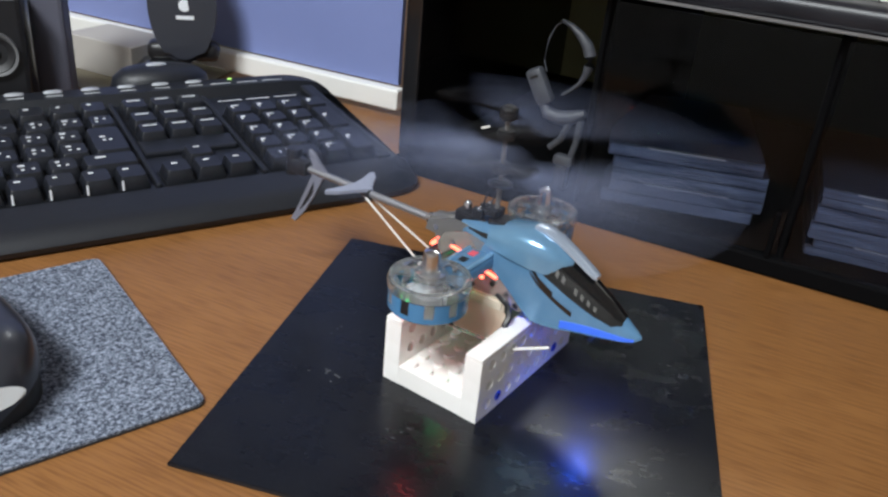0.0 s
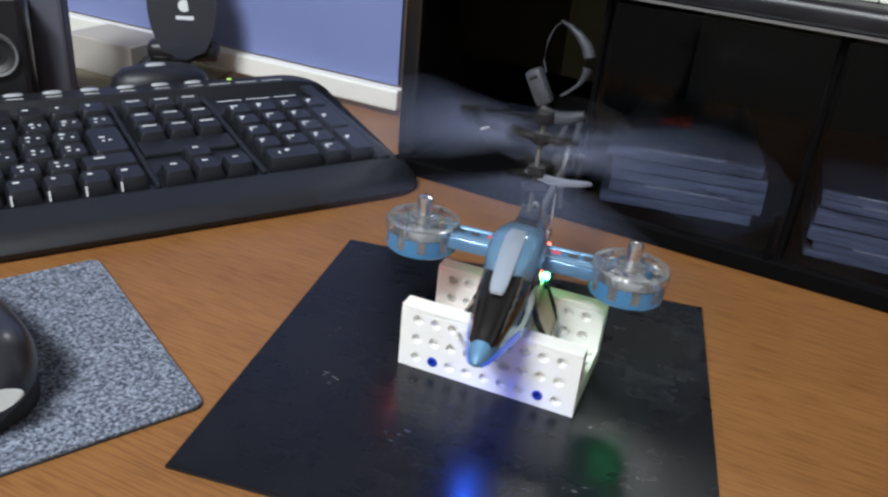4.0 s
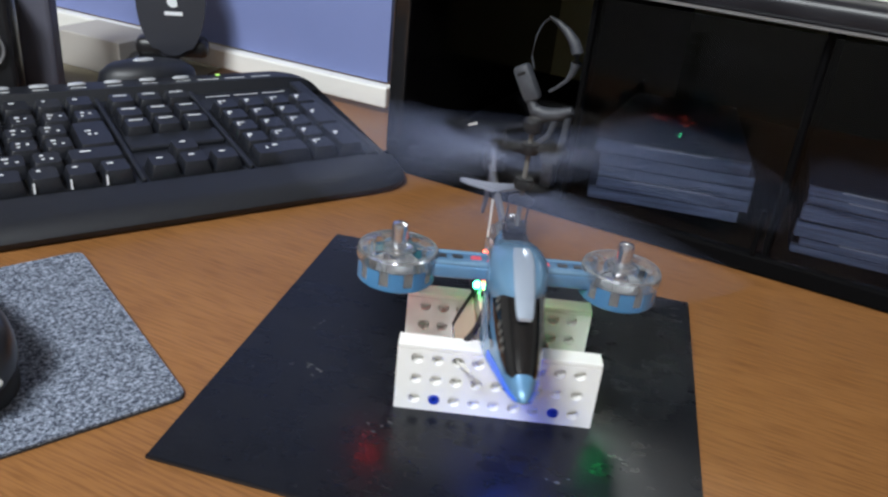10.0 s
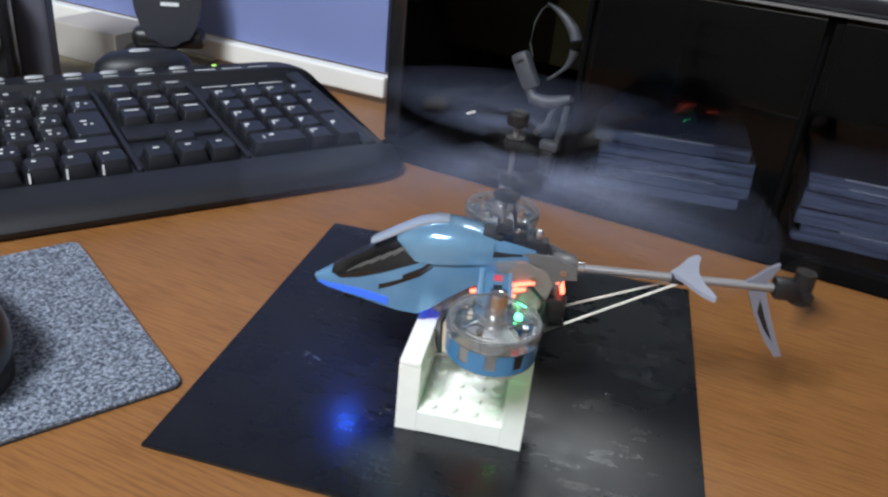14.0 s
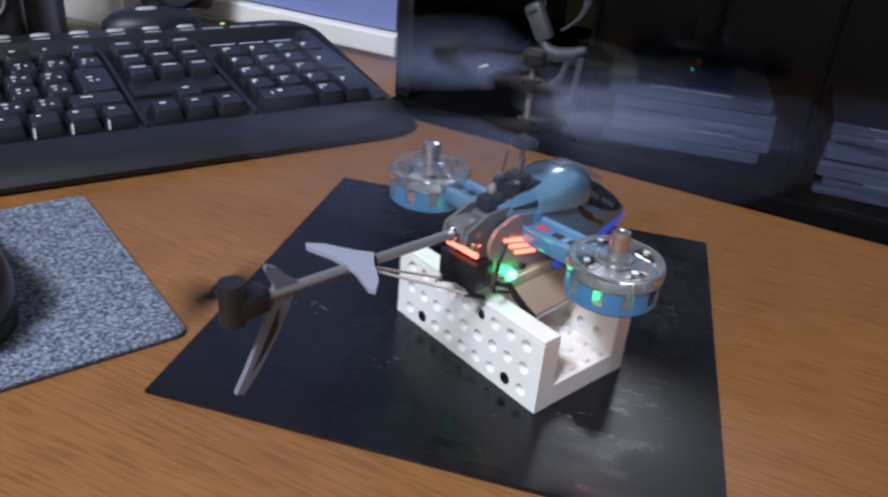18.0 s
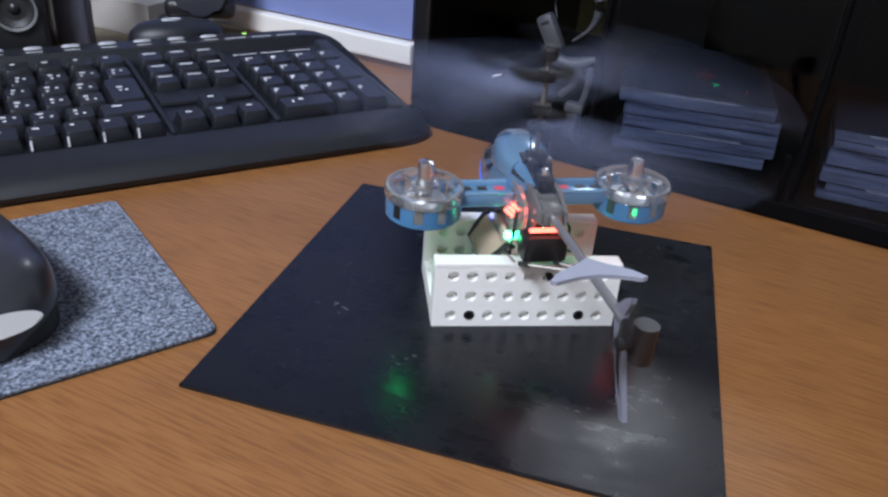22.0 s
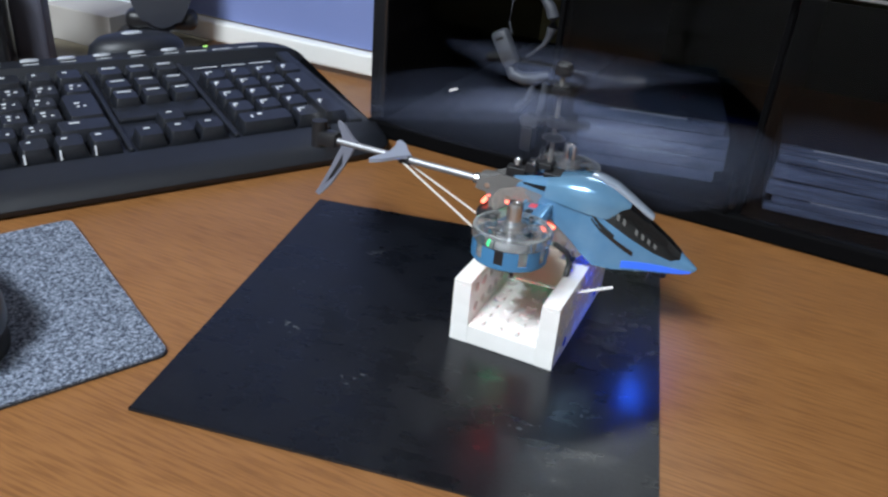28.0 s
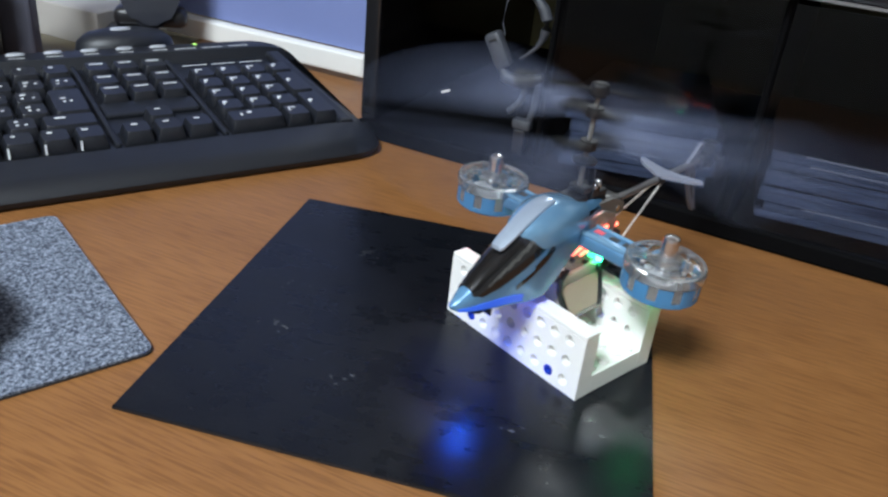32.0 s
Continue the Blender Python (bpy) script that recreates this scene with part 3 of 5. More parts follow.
# ---- cabinet with smoked glass doors ----
CAB_H, CAB_D = 0.140, 0.30
cabinet = empty("glass_cabinet", "low glossy black cabinet with smoked glass doors and open compartments", "cabinet", CAB)
part("bottom_panel", box((1.02, CAB_D, 0.012), (0.507, CAB_D / 2 - 0.004, 0.0062), 0.002), CAB_MATT, cabinet)
part("top_panel", box((1.03, CAB_D + 0.012, 0.016), (0.507, CAB_D / 2 - 0.004, CAB_H + 0.008), 0.006, 3), CAB_TOP, cabinet, "rounded glossy black top", smooth=True)
part("edge_strip", box((1.02, 0.0016, 0.0014), (0.507, -0.0108, CAB_H + 0.0022)), STRIP, cabinet, "thin bright strip under the top")
part("back_panel", box((1.02, 0.01, CAB_H - 0.014), (0.507, CAB_D - 0.006, CAB_H / 2 + 0.005)), CAB_INNER, cabinet)
part("side_panel", box((0.012, CAB_D, CAB_H - 0.012), (0.003, CAB_D / 2, CAB_H / 2 + 0.006), 0.002), CAB_BLACK, cabinet)
part("side_panel", box((0.012, CAB_D, CAB_H - 0.012), (1.011, CAB_D / 2, CAB_H / 2 + 0.006), 0.002), CAB_BLACK, cabinet)
for x in (0.1285, 0.253, 0.378, 0.503, 0.628, 0.753, 0.878):
    part("divider", box((0.005, CAB_D - 0.02, CAB_H - 0.013), (x, CAB_D / 2 + 0.004, CAB_H / 2 + 0.006), 0.001), CAB_MATT, cabinet)
    part("door_post", box((0.0034, 0.004, CAB_H - 0.004), (x, 0.002, CAB_H / 2 + 0.0005), 0.001), CAB_MATT, cabinet)
edges = [0.009, 0.1285, 0.253, 0.378, 0.503, 0.628, 0.753, 0.878, 1.005]
for a, b in zip(edges, edges[1:]):
    if a < 0.05:
        continue  # the first compartment stands open
    pane = part("glass_door", box((b - a - 0.0045, 0.003, CAB_H - 0.016), ((a + b) / 2, 0.0050, CAB_H / 2 + 0.004), m=Matrix.Rotation(radians(1.5), 4, "Z") @ Matrix.Rotation(radians(-3.75), 4, "X")), GLASS, cabinet, "smoked glass door pane")
    pane.visible_shadow = False
part("door_pull", box((0.003, 0.004, 0.028), (0.2465, -0.003, 0.026), 0.001), CAB_MATT, cabinet, "small black door pull")


def disc_stack(name, x, y, turn, count, wide, label):
    stack = empty(name, label, "disc cases", CAB @ pose(x, y, 0.0125, 0, 0, turn), group="disc case stacks")
    z = 0.0
    for i in range(count):
        h = random.choice((0.0052, 0.0104, 0.0104, 0.0075)) if count > 5 else 0.0078
        dx = random.uniform(-0.0025, 0.0025)
        c = part("disc_case", box((wide, 0.125, h - 0.0003), (dx, 0.0625 + random.uniform(0, 0.003), z + h / 2), 0.0006), CASE_DARK, stack)
        part("case_front", box((wide * 0.985, 0.0010, h * 0.88), (dx, -0.0003, z + h * 0.47)), CASE, c, "bluish clear case front")
        # silver strip painted as the highlight along part of the case's top edge
        if i % 3 == 1 or i == count - 1:
            part("case_edge_highlight", box((wide * random.uniform(0.35, 0.7), 0.0008, 0.0008), (dx, -0.0006, z + h * 0.93)), SILVER, c, "pale strip painted as the highlight on the case edge")
        z += h
    return stack


disc_stack("disc_case_stack", 0.1875, 0.027, 14, 5, 0.094, "stack of clear disc cases behind the smoked glass")
disc_stack("disc_case_stack", 0.314, 0.022, 6, 6, 0.098, "taller stack of clear disc cases behind the smoked glass")

# grey headset propped up inside the open compartment
headset = empty("headset", "light grey headset propped up inside the open black compartment", "headset", CAB @ Matrix.Translation((0, 0.014, 0.0125)))
band = [(0.0975, 0.1185), (0.104, 0.1160), (0.110, 0.1120), (0.1155, 0.1065), (0.1185, 0.1005), (0.1190, 0.0945), (0.1175, 0.0880), (0.1145, 0.0825), (0.1095, 0.0775), (0.1045, 0.0735)]
part("headband", tube([(x, 0, z - 0.0125) for x, z in band], [0.0008, 0.0018, 0.0026, 0.0034, 0.0038, 0.0034, 0.0022, 0.0014, 0.0011, 0.0010], 10), GREY_SET, headset, smooth=True)
part("wire", tube([(0.0995, 0.002, 0.106), (0.0935, 0.002, 0.1015), (0.0900, 0.002, 0.0925), (0.0890, 0.002, 0.0800), (0.0915, 0.002, 0.0730)], 0.0006, 6), GREY_SET, headset, smooth=True)
part("earpiece", box((0.0115, 0.009, 0.024), (0.0895, 0, 0.0635), 0.003, m=Matrix.Rotation(radians(-30), 4, "Y")), GREY_SET, headset, smooth=True)
part("ear_slot", box((0.006, 0.0096, 0.0022), (0.0862, 0, 0.0695), 0.0006, m=Matrix.Rotation(radians(-30), 4, "Y")), BLACK, headset)
part("cushion", tube([(0.0925, 0, 0.0545), (0.0965, 0, 0.0475), (0.105, 0, 0.0462), (0.114, 0, 0.0485), (0.1215, 0, 0.0525)], [0.0030, 0.0042, 0.0045, 0.0042, 0.0024], 10), GREY_SET, headset, smooth=True)
part("arm", tube([(0.112, 0, 0.0465), (0.1085, 0, 0.033), (0.1015, 0, 0.0255)], 0.0022, 8), GREY_SET, headset, smooth=True)
part("arm", tube([(0.1195, 0, 0.0475), (0.1185, 0, 0.032), (0.1165, 0, 0.0225)], 0.0022, 8), GREY_SET, headset, smooth=True)
part("foot", box((0.013, 0.008, 0.007), (0.1125, 0, 0.0195), 0.002), GREY_SET, headset, smooth=True)
part("prop", box((0.008, 0.010, 0.0165), (0.1125, 0.0, 0.00825), 0.001), BLACK, headset, "black prop under the headset")

# ---- blue panel with a white bottom rail, behind the keyboard ----
PANEL = pose(-0.041, 0.229, 0, 0, 0, -12.4)
panel = empty("blue_board", "lavender blue board with a white bottom rail, standing at the back", "board", PANEL)
part("sheet", box((0.72, 0.005, 0.42), (-0.364, 0.006, 0.235)), PANEL_BLUE, panel)
part("bottom_rail", box((0.724, 0.012, 0.0175), (-0.361, 0.0, 0.0148), 0.002), PANEL_WHITE, panel, "white bottom rail")
part("foot", box((0.06, 0.03, 0.0055), (-0.30, 0.012, 0.003)), POST, panel)
part("foot", box((0.06, 0.03, 0.0055), (-0.66, 0.012, 0.003)), POST, panel)
tagged(part("edge_post", box((0.016, 0.03, 0.46), (0.014, 0.022, 0.23), 0.002), POST, m=PANEL), "dark upright post beside the blue board", "post")
card = tagged(part("cardboard_sheet", box((0.32, 0.19, 0.0012), (-0.375, 0.265, 0.0009)), BEIGE), "beige card sheet lying on the desk", "card")
tagged(part("carton", box((0.075, 0.05, 0.030), (-0.298, 0.232, 0.0167), 0.0012, m=Matrix.Rotation(radians(-12), 4, "Z")), PAPER), "small low white carton on the card", "box")

# ---- receiver on a round base behind the keyboard ----
receiver = empty("wireless_receiver", "dark oval upright receiver on a round glossy base", "receiver", pose(-0.243, 0.213, 0, 0, 0, 25))
part("base", lathe([(0, 0.0), (0.028, 0.0), (0.029, 0.004), (0.026, 0.015), (0.018, 0.023), (0, 0.025)], 40), BUTTON, receiver, smooth=True)
part("hinge", box((0.058, 0.022, 0.016), (0.016, 0, 0.031), 0.006, 3), BLACK, receiver, smooth=True)
oval = [(0.0270 * math.cos(a * math.pi / 20), 0.056 * math.sin(a * math.pi / 20) * (1.0 if a < 20 else 0.85)) for a in range(40)]
body = part("body", prism(oval, -0.006, 0.006, 0.003), MOUSE_TOP, receiver, smooth=True, m=Matrix.Translation((0.017, -0.004, 0.070)) @ Matrix.Rotation(radians(84), 4, "X"))
mark = [(0.0048 * math.cos(a * math.pi / 12), 0.0048 * math.sin(a * math.pi / 12)) for a in range(4, 22)]
part("mark", prism(mark, 0.0061, 0.0066), LEGEND, body, "small round pale mark", m=Matrix.Translation((0.002, -0.001, 0)))
part("mark_line", box((0.014, 0.003, 0.0006), (0.002, -0.0105, 0.0064)), LEGEND, body, "pale printed line")

# ---- upright post and loudspeaker at the far side ----
tagged(part("monitor_post", box((0.0245, 0.018, 0.34), (0, 0, 0.17), 0.003), POST, m=pose(-0.2815, 0.1265, 0, 0, 0, 20)), "dark grey upright metal post", "post")
speaker = empty("loudspeaker", "small black desktop loudspeaker with a grey cone ring", "loudspeaker", pose(-0.2995, 0.069, 0, 0, 0, 34))
part("box", box((0.065, 0.062, 0.089), (0, 0.031, 0.0445), 0.003), BLACK, speaker)
turn = Matrix.Rotation(radians(90), 4, "X")
cone = lathe([(0, -0.004), (0.010, -0.003), (0.022, 0.002), (0.026, 0.004), (0.029, 0.003), (0.029, 0.0), (0, 0.0)], 36)
part("cone", cone, mat("cone_grey", (0.018, 0.018, 0.02), 0.5), speaker, "grey speaker cone", smooth=True, m=Matrix.Translation((0.0125, -0.0005, 0.0500)) @ turn @ Matrix.Diagonal((0.48, 0.48, 0.6, 1)))
part("cone_ring", lathe([(0.026, 0.003), (0.0315, 0.005), (0.0325, 0.002), (0.0325, 0)], 36), mat("ring_grey", (0.13, 0.13, 0.135), 0.45), speaker, "pale grey ring", smooth=True, m=Matrix.Translation((0.0125, -0.0005, 0.0500)) @ turn @ Matrix.Diagonal((0.48, 0.48, 0.6, 1)))
part("dust_cap", lathe([(0.010, -0.002), (0.008, 0.001), (0.004, 0.003), (0, 0.0035)], 24), BLACK, speaker, smooth=True, m=Matrix.Translation((0.0125, -0.0005, 0.0500)) @ turn @ Matrix.Diagonal((0.48, 0.48, 0.6, 1)))

# ---- white cartons on top of the cabinet ----
for x, w, h in ((0.2555, 0.0122, 0.075), (0.2692, 0.0142, 0.082), (0.2860, 0.0180, 0.078), (0.3070, 0.0220, 0.080)):
    tagged(part("white_carton", box((w, 0.10, h), (x, 0.060, 0.1562 + h / 2), 0.0008), CARTON, m=CAB), "narrow white carton standing on the black cabinet", "box", "cartons on the cabinet")

# ---- white brick stand; x is the helicopter's forward direction ----
MM = 0.001


def beam(studs=10, thick=8.0, high=9.6, hole=2.45, n=12):
    """A brick along y with a row of round holes through its thickness."""
    bm = bmesh.new()
    half = studs * 4.0
    zc = 5.6
    for k in range(studs - 1):
        yc = -half + 8.0 * (k + 1)
        for side in (-1, 1):
            x = side * thick / 2
            circle, square = [], []
            for i in range(n):
                a = 2 * math.pi * (i + 0.5) / n
                c, s = math.cos(a), math.sin(a)
                circle.append(bm.verts.new((x, yc + hole * c, zc + hole * s)))
                f = 4.0 / max(abs(c), abs(s))
                sy, sz = f * c, f * s
                z = zc + sz
                if abs(sz) > 3.99:
                    z = high if sz > 0 else 0.0
                square.append(bm.verts.new((x, yc + sy, z)))
            for i in range(n):
                j = (i + 1) % n
                bm.faces.new((circle[i], circle[j], square[j], square[i]))
            # corners of the cell
            for i in range(n):
                j = (i + 1) % n
                p, q = square[i].co, square[j].co
                if abs(p.y - q.y) > 1e-4 and abs(p.z - q.z) > 1e-4:
                    cy = p.y if abs(abs(p.y - yc) - 4) < 1e-3 else q.y
                    cz = p.z if p.z < 0.01 or p.z > high - 0.01 else q.z
                    bm.faces.new((square[i], square[j], bm.verts.new((x, cy, cz))))
            deep = [bm.verts.new((x - side * 3.6, v.co.y, v.co.z)) for v in circle]
            for i in range(n):
                j = (i + 1) % n
                bm.faces.new((circle[i], circle[j], deep[j], deep[i]))
            bm.faces.new(deep)
    for side in (-1, 1):
        x = side * thick / 2
        for y0, y1 in ((-half, -half + 4), (half - 4, half)):
            bm.faces.new([bm.verts.new((x, y, z)) for y, z in ((y0, 0), (y1, 0), (y1, high), (y0, high))])
        bm.faces.new([bm.verts.new((xx, side * half, z)) for xx, z in ((-thick / 2, 0), (thick / 2, 0), (thick / 2, high), (-thick / 2, high))])
    for z in (0, high):
        bm.faces.new([bm.verts.new((xx, yy, z)) for xx, yy in ((-thick / 2, -half), (thick / 2, -half), (thick / 2, half), (-thick / 2, half))])
    bmesh.ops.remove_doubles(bm, verts=bm.verts[:], dist=0.01)
    bm.transform(Matrix.Diagonal((MM, MM, MM, 1)))
    return bm


stand = empty("brick_stand", "white open-ended stand of toy building bricks with peg holes", "toy brick stand")
first = part("brick", beam(), WHITE, stand)
for wall_x in (-0.020, 0.020):
    for layer in range(3):
        if wall_x < 0 and layer == 0:
            b = first
        else:
            b = new("brick", first.data)
            b.parent = stand
        b.matrix_basis = Matrix.Translation((wall_x, 0, 0.002 + 0.0096 * layer))
    part("tile", box((0.008, 0.080, 0.0021), (wall_x, 0, 0.002 + 0.0288 + 0.00115), 0.0004), WHITE, stand)
plate = box((0.0319, 0.080, 0.0092), (0, 0, 0.002 + 0.0046), 0.0003)
for i in range(4):
    for j in range(10):
        rod(((i - 1.5) * 0.008, (j - 4.5) * 0.008, 0.0110), ((i - 1.5) * 0.008, (j - 4.5) * 0.008, 0.0128), 0.0024, n=12, bm=plate)
part("base_brick", plate, WHITE, stand, "studded white base brick")
for y in (-0.024, 0.024):
    part("peg", lathe([(0, 0), (0.0023, 0), (0.0023, 0.009), (0.0013, 0.0092), (0.0011, 0.006), (0, 0.006)], 12), BLUE_PIN, stand, "blue peg", smooth=True,
         m=Matrix.Translation((0.0152, y, 0.0076)) @ Matrix.Rotation(radians(90), 4, "Y"))
    part("peg", lathe([(0, 0), (0.0023, 0), (0.0023, 0.009), (0.0013, 0.0092), (0.0011, 0.006), (0, 0.006)], 12), BLACK_PIN, stand, "black peg", smooth=True,
         m=Matrix.Translation((-0.0152, y, 0.0076)) @ Matrix.Rotation(radians(-90), 4, "Y"))
part("peg", rod((-0.0244, -0.009, 0.0268), (-0.016, -0.009, 0.0268), 0.0016, n=8), BLACK_PIN, stand, "black peg")

# ---- helicopter; x forward, y to its left, z from the desk, in millimetres here ----
heli = empty("toy_helicopter", "metallic blue toy helicopter with two side pods and glowing lights", "toy helicopter")
SHAPE = [(-14, 5.4, 63.4, 67.6), (-7, 7.2, 61.6, 69.6), (2, 9.4, 56.0, 71.4), (10, 10.6, 51.0, 72.6), (17, 11.2, 46.0, 72.8), (23, 11.5, 40.6, 71.0), (28, 11.5, 37.2, 68.8),
         (36, 10.8, 37.2, 66.0), (48, 8.7, 38.6, 59.0), (58, 6.4, 39.2, 52.4), (65, 4.3, 39.6, 46.8), (69, 2.4, 40.2, 44.0), (70.5, 1.0, 41.0, 42.6)]


def hull(x):
    for a, b in zip(SHAPE, SHAPE[1:]):
        if a[0] <= x <= b[0]:
            t = (x - a[0]) / (b[0] - a[0])
            return [p + (q - p) * t for p, q in zip(a[1:], b[1:])]
    return SHAPE[-1][1:]


def hull_point(x, deg, out=0.0):
    hw, zb, zt = hull(x)
    a = radians(deg)
    y = hw * math.copysign(abs(math.cos(a)) ** 0.72, math.cos(a))
    z = zb + (zt - zb) * math.sin(a) ** 0.8 if math.sin(a) > 0 else zb
    n = Vector((0.25 if x > 10 else 0, math.cos(a), math.sin(a))).normalized() * out
    return Vector((x + n.x, y + n.y, z + n.z)) * MM


def hull_patch(x0, x1, low, high, out=0.35, nx=14, na=14, thick=0.5):
    """A skin piece on the canopy between two angles, which may depend on how far along it lies."""
    bm = bmesh.new()
    grid = []
    for o in (out, out - thick):
        g = []
        for i in range(nx + 1):
            t = i / nx
            x = x0 + (x1 - x0) * t
            a0, a1 = low(t), high(t)
            g.append([bm.verts.new(hull_point(x, a0 + (a1 - a0) * k / na, o)) for k in range(na + 1)])
        grid.append(g)
    for g in grid:
        for i in range(nx):
            for k in range(na):
                bm.faces.new((g[i][k], g[i + 1][k], g[i + 1][k + 1], g[i][k + 1]))
    a, b = grid
    for i in range(nx):
        bm.faces.new((a[i][0], a[i + 1][0], b[i + 1][0], b[i][0]))
        bm.faces.new((a[i][na], a[i + 1][na], b[i + 1][na], b[i][na]))
    for k in range(na):
        bm.faces.new((a[0][k], a[0][k + 1], b[0][k + 1], b[0][k]))
        bm.faces.new((a[nx][k], a[nx][k + 1], b[nx][k + 1], b[nx][k]))
    return bm


def arch(rows, n=16, power=0.62):
    """A loft along x of arched sections; rows: x, half width, foot z, top z."""
    sections = []
    for x, w, zb, zt in rows:
        ring = []
        for k in range(n + 1):
            a = math.pi * k / n
            c, s = math.cos(a), math.sin(a)
            ring.append(Vector((x, w * math.copysign(abs(c) ** 0.8, c), zb + (zt - zb) * abs(s) ** power)) * MM)
        sections.append(ring)
    return loft(sections)


def slab(rows, thick):
    """A thin plate along x; rows: x, half width, z of its middle line."""
    sections = []
    for x, w, z in rows:
        sections.append([Vector((x, y, zz)) * MM for y, zz in ((-w, z - thick / 2), (-w, z + thick * 0.2), (-w * 0.8, z + thick / 2), (w * 0.8, z + thick / 2), (w, z + thick * 0.2), (w, z - thick / 2))])
    return loft(sections)


def plate_xz(outline, y, thick):
    """An upright plate in x and z, in millimetres, at y."""
    bm = prism([(x * MM, z * MM) for x, z in outline], -thick / 2 * MM, thick / 2 * MM)
    bm.transform(Matrix.Translation((0, y * MM, 0)) @ Matrix.Rotation(radians(90), 4, "X"))
    return bm


canopy = part("canopy", hull_patch(8, 70.5, lambda t: 0.0, lambda t: 180.0, 0.0, nx=44, na=28, thick=1.1), BLUE, heli, "metallic steel-blue pointed canopy", smooth=True)
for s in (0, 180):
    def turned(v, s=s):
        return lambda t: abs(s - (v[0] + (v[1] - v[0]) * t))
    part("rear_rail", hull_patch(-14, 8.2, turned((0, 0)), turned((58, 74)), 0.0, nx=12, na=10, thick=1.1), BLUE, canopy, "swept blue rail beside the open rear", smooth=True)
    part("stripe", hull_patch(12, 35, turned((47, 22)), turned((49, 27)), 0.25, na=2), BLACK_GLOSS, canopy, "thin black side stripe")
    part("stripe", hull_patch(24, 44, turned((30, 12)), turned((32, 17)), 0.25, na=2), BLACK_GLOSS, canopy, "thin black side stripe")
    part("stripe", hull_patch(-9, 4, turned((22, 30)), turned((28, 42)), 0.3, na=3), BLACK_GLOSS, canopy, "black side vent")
    part("nose_band", hull_patch(40, 69, turned((1, 1)), turned((6, 13)), 0.3, nx=10, na=3), NOSE_GLOW, canopy, "lower nose edge, blue lamp light put in as its own glow")
part("nose_tip", lathe([(0, 0.0692), (0.0016, 0.0694), (0.0013, 0.0704), (0.0006, 0.0711), (0, 0.0713)], 14), BLUE, canopy, "rounded blue nose tip", smooth=True,
     m=Matrix.Translation((0, 0, 0.0418)) @ Matrix.Rotation(radians(90), 4, "Y"))
EDGE = [(0, 48), (0.25, 38), (0.5, 31), (0.75, 25), (0.92, 25), (1, 44)]


def glass_edge(t):
    for (a, p), (b, q) in zip(EDGE, EDGE[1:]):
        if t <= b:
            return p + (q - p) * (t - a) / (b - a)
    return EDGE[-1][1]


part("windshield", hull_patch(19, 63.5, glass_edge, lambda t: 180 - glass_edge(t), 0.3, nx=24, na=16), BLACK_GLOSS, canopy, "glossy black windshield", smooth=True)
part("hood", arch([(2, 9.4, 62.0, 70.8), (10, 11.2, 61.5, 72.8), (18, 11.6, 60.5, 74.0), (25, 11.1, 59.5, 73.4), (30, 9.9, 59.0, 71.6), (34, 8.2, 59.5, 69.4), (37.5, 5.6, 60.5, 67.2), (39, 3.8, 62.0, 66.0)], power=0.52), HOOD_BLUE, canopy, "raised glossy blue hood", smooth=True)
part("hood_plate", slab([(20, 3.2, 74.3), (25, 3.8, 73.8), (31, 3.9, 71.7), (38, 3.7, 67.7), (45, 3.3, 63.4), (48, 2.9, 61.6), (49.2, 2.2, 61.0)], 1.5), PALE, canopy, "silver plate on the hood with a free front tip", smooth=True)
for k in range(9):  # unreadable pale lettering on one side, claw-like streaks on the other
    if k != 4:
        x, a = 28.5 + 2.9 * k, 49 - 1.9 * k
        part("print_bar", hull_patch(x, x + 1.3, lambda t, a=a: 180 - a + 2 * t, lambda t, a=a: 180 - a - 8 + 2 * t, 0.5, nx=2, na=3), GREY_PRINT, canopy, "pale printed bar")
for k in range(6):
    x, a = 27 + 4.4 * k, 58 - 3 * k
    part("print_streak", hull_patch(x, x + 8, lambda t, a=a: a + 7 - 13 * t, lambda t, a=a: a + 9.5 - 12.5 * t - 2 * abs(t - 0.5), 0.5, nx=5, na=2), GREY_PRINT, canopy, "pale claw-shaped print")
# made-up cup and baffle, added to keep the blue light off the stand
added_lamp_baffle = part("added_lamp_baffle", lathe([(0.0028, 0.0352), (0.0034, 0.0352), (0.0034, 0.0394), (0.0028, 0.0394), (0.0028, 0.0352)], 20, at=(0.056, 0, 0)), BLACK, heli, "added black cup that narrows the nose lamp's beam", smooth=True)
part("added_rear_baffle", box((0.0008, 0.0090, 0.0068), (0.0512, 0, 0.0360), 0.0002), BLACK, added_lamp_baffle, "added black baffle between the nose lamp and the stand")
part("nose_lamp", lathe([(0, 0.0376), (0.0027, 0.0378), (0.0027, 0.0390), (0, 0.0390)], 16, at=(0.056, 0, 0)), LED_BLUE, added_lamp_baffle, "blue lamp under the nose", smooth=True)

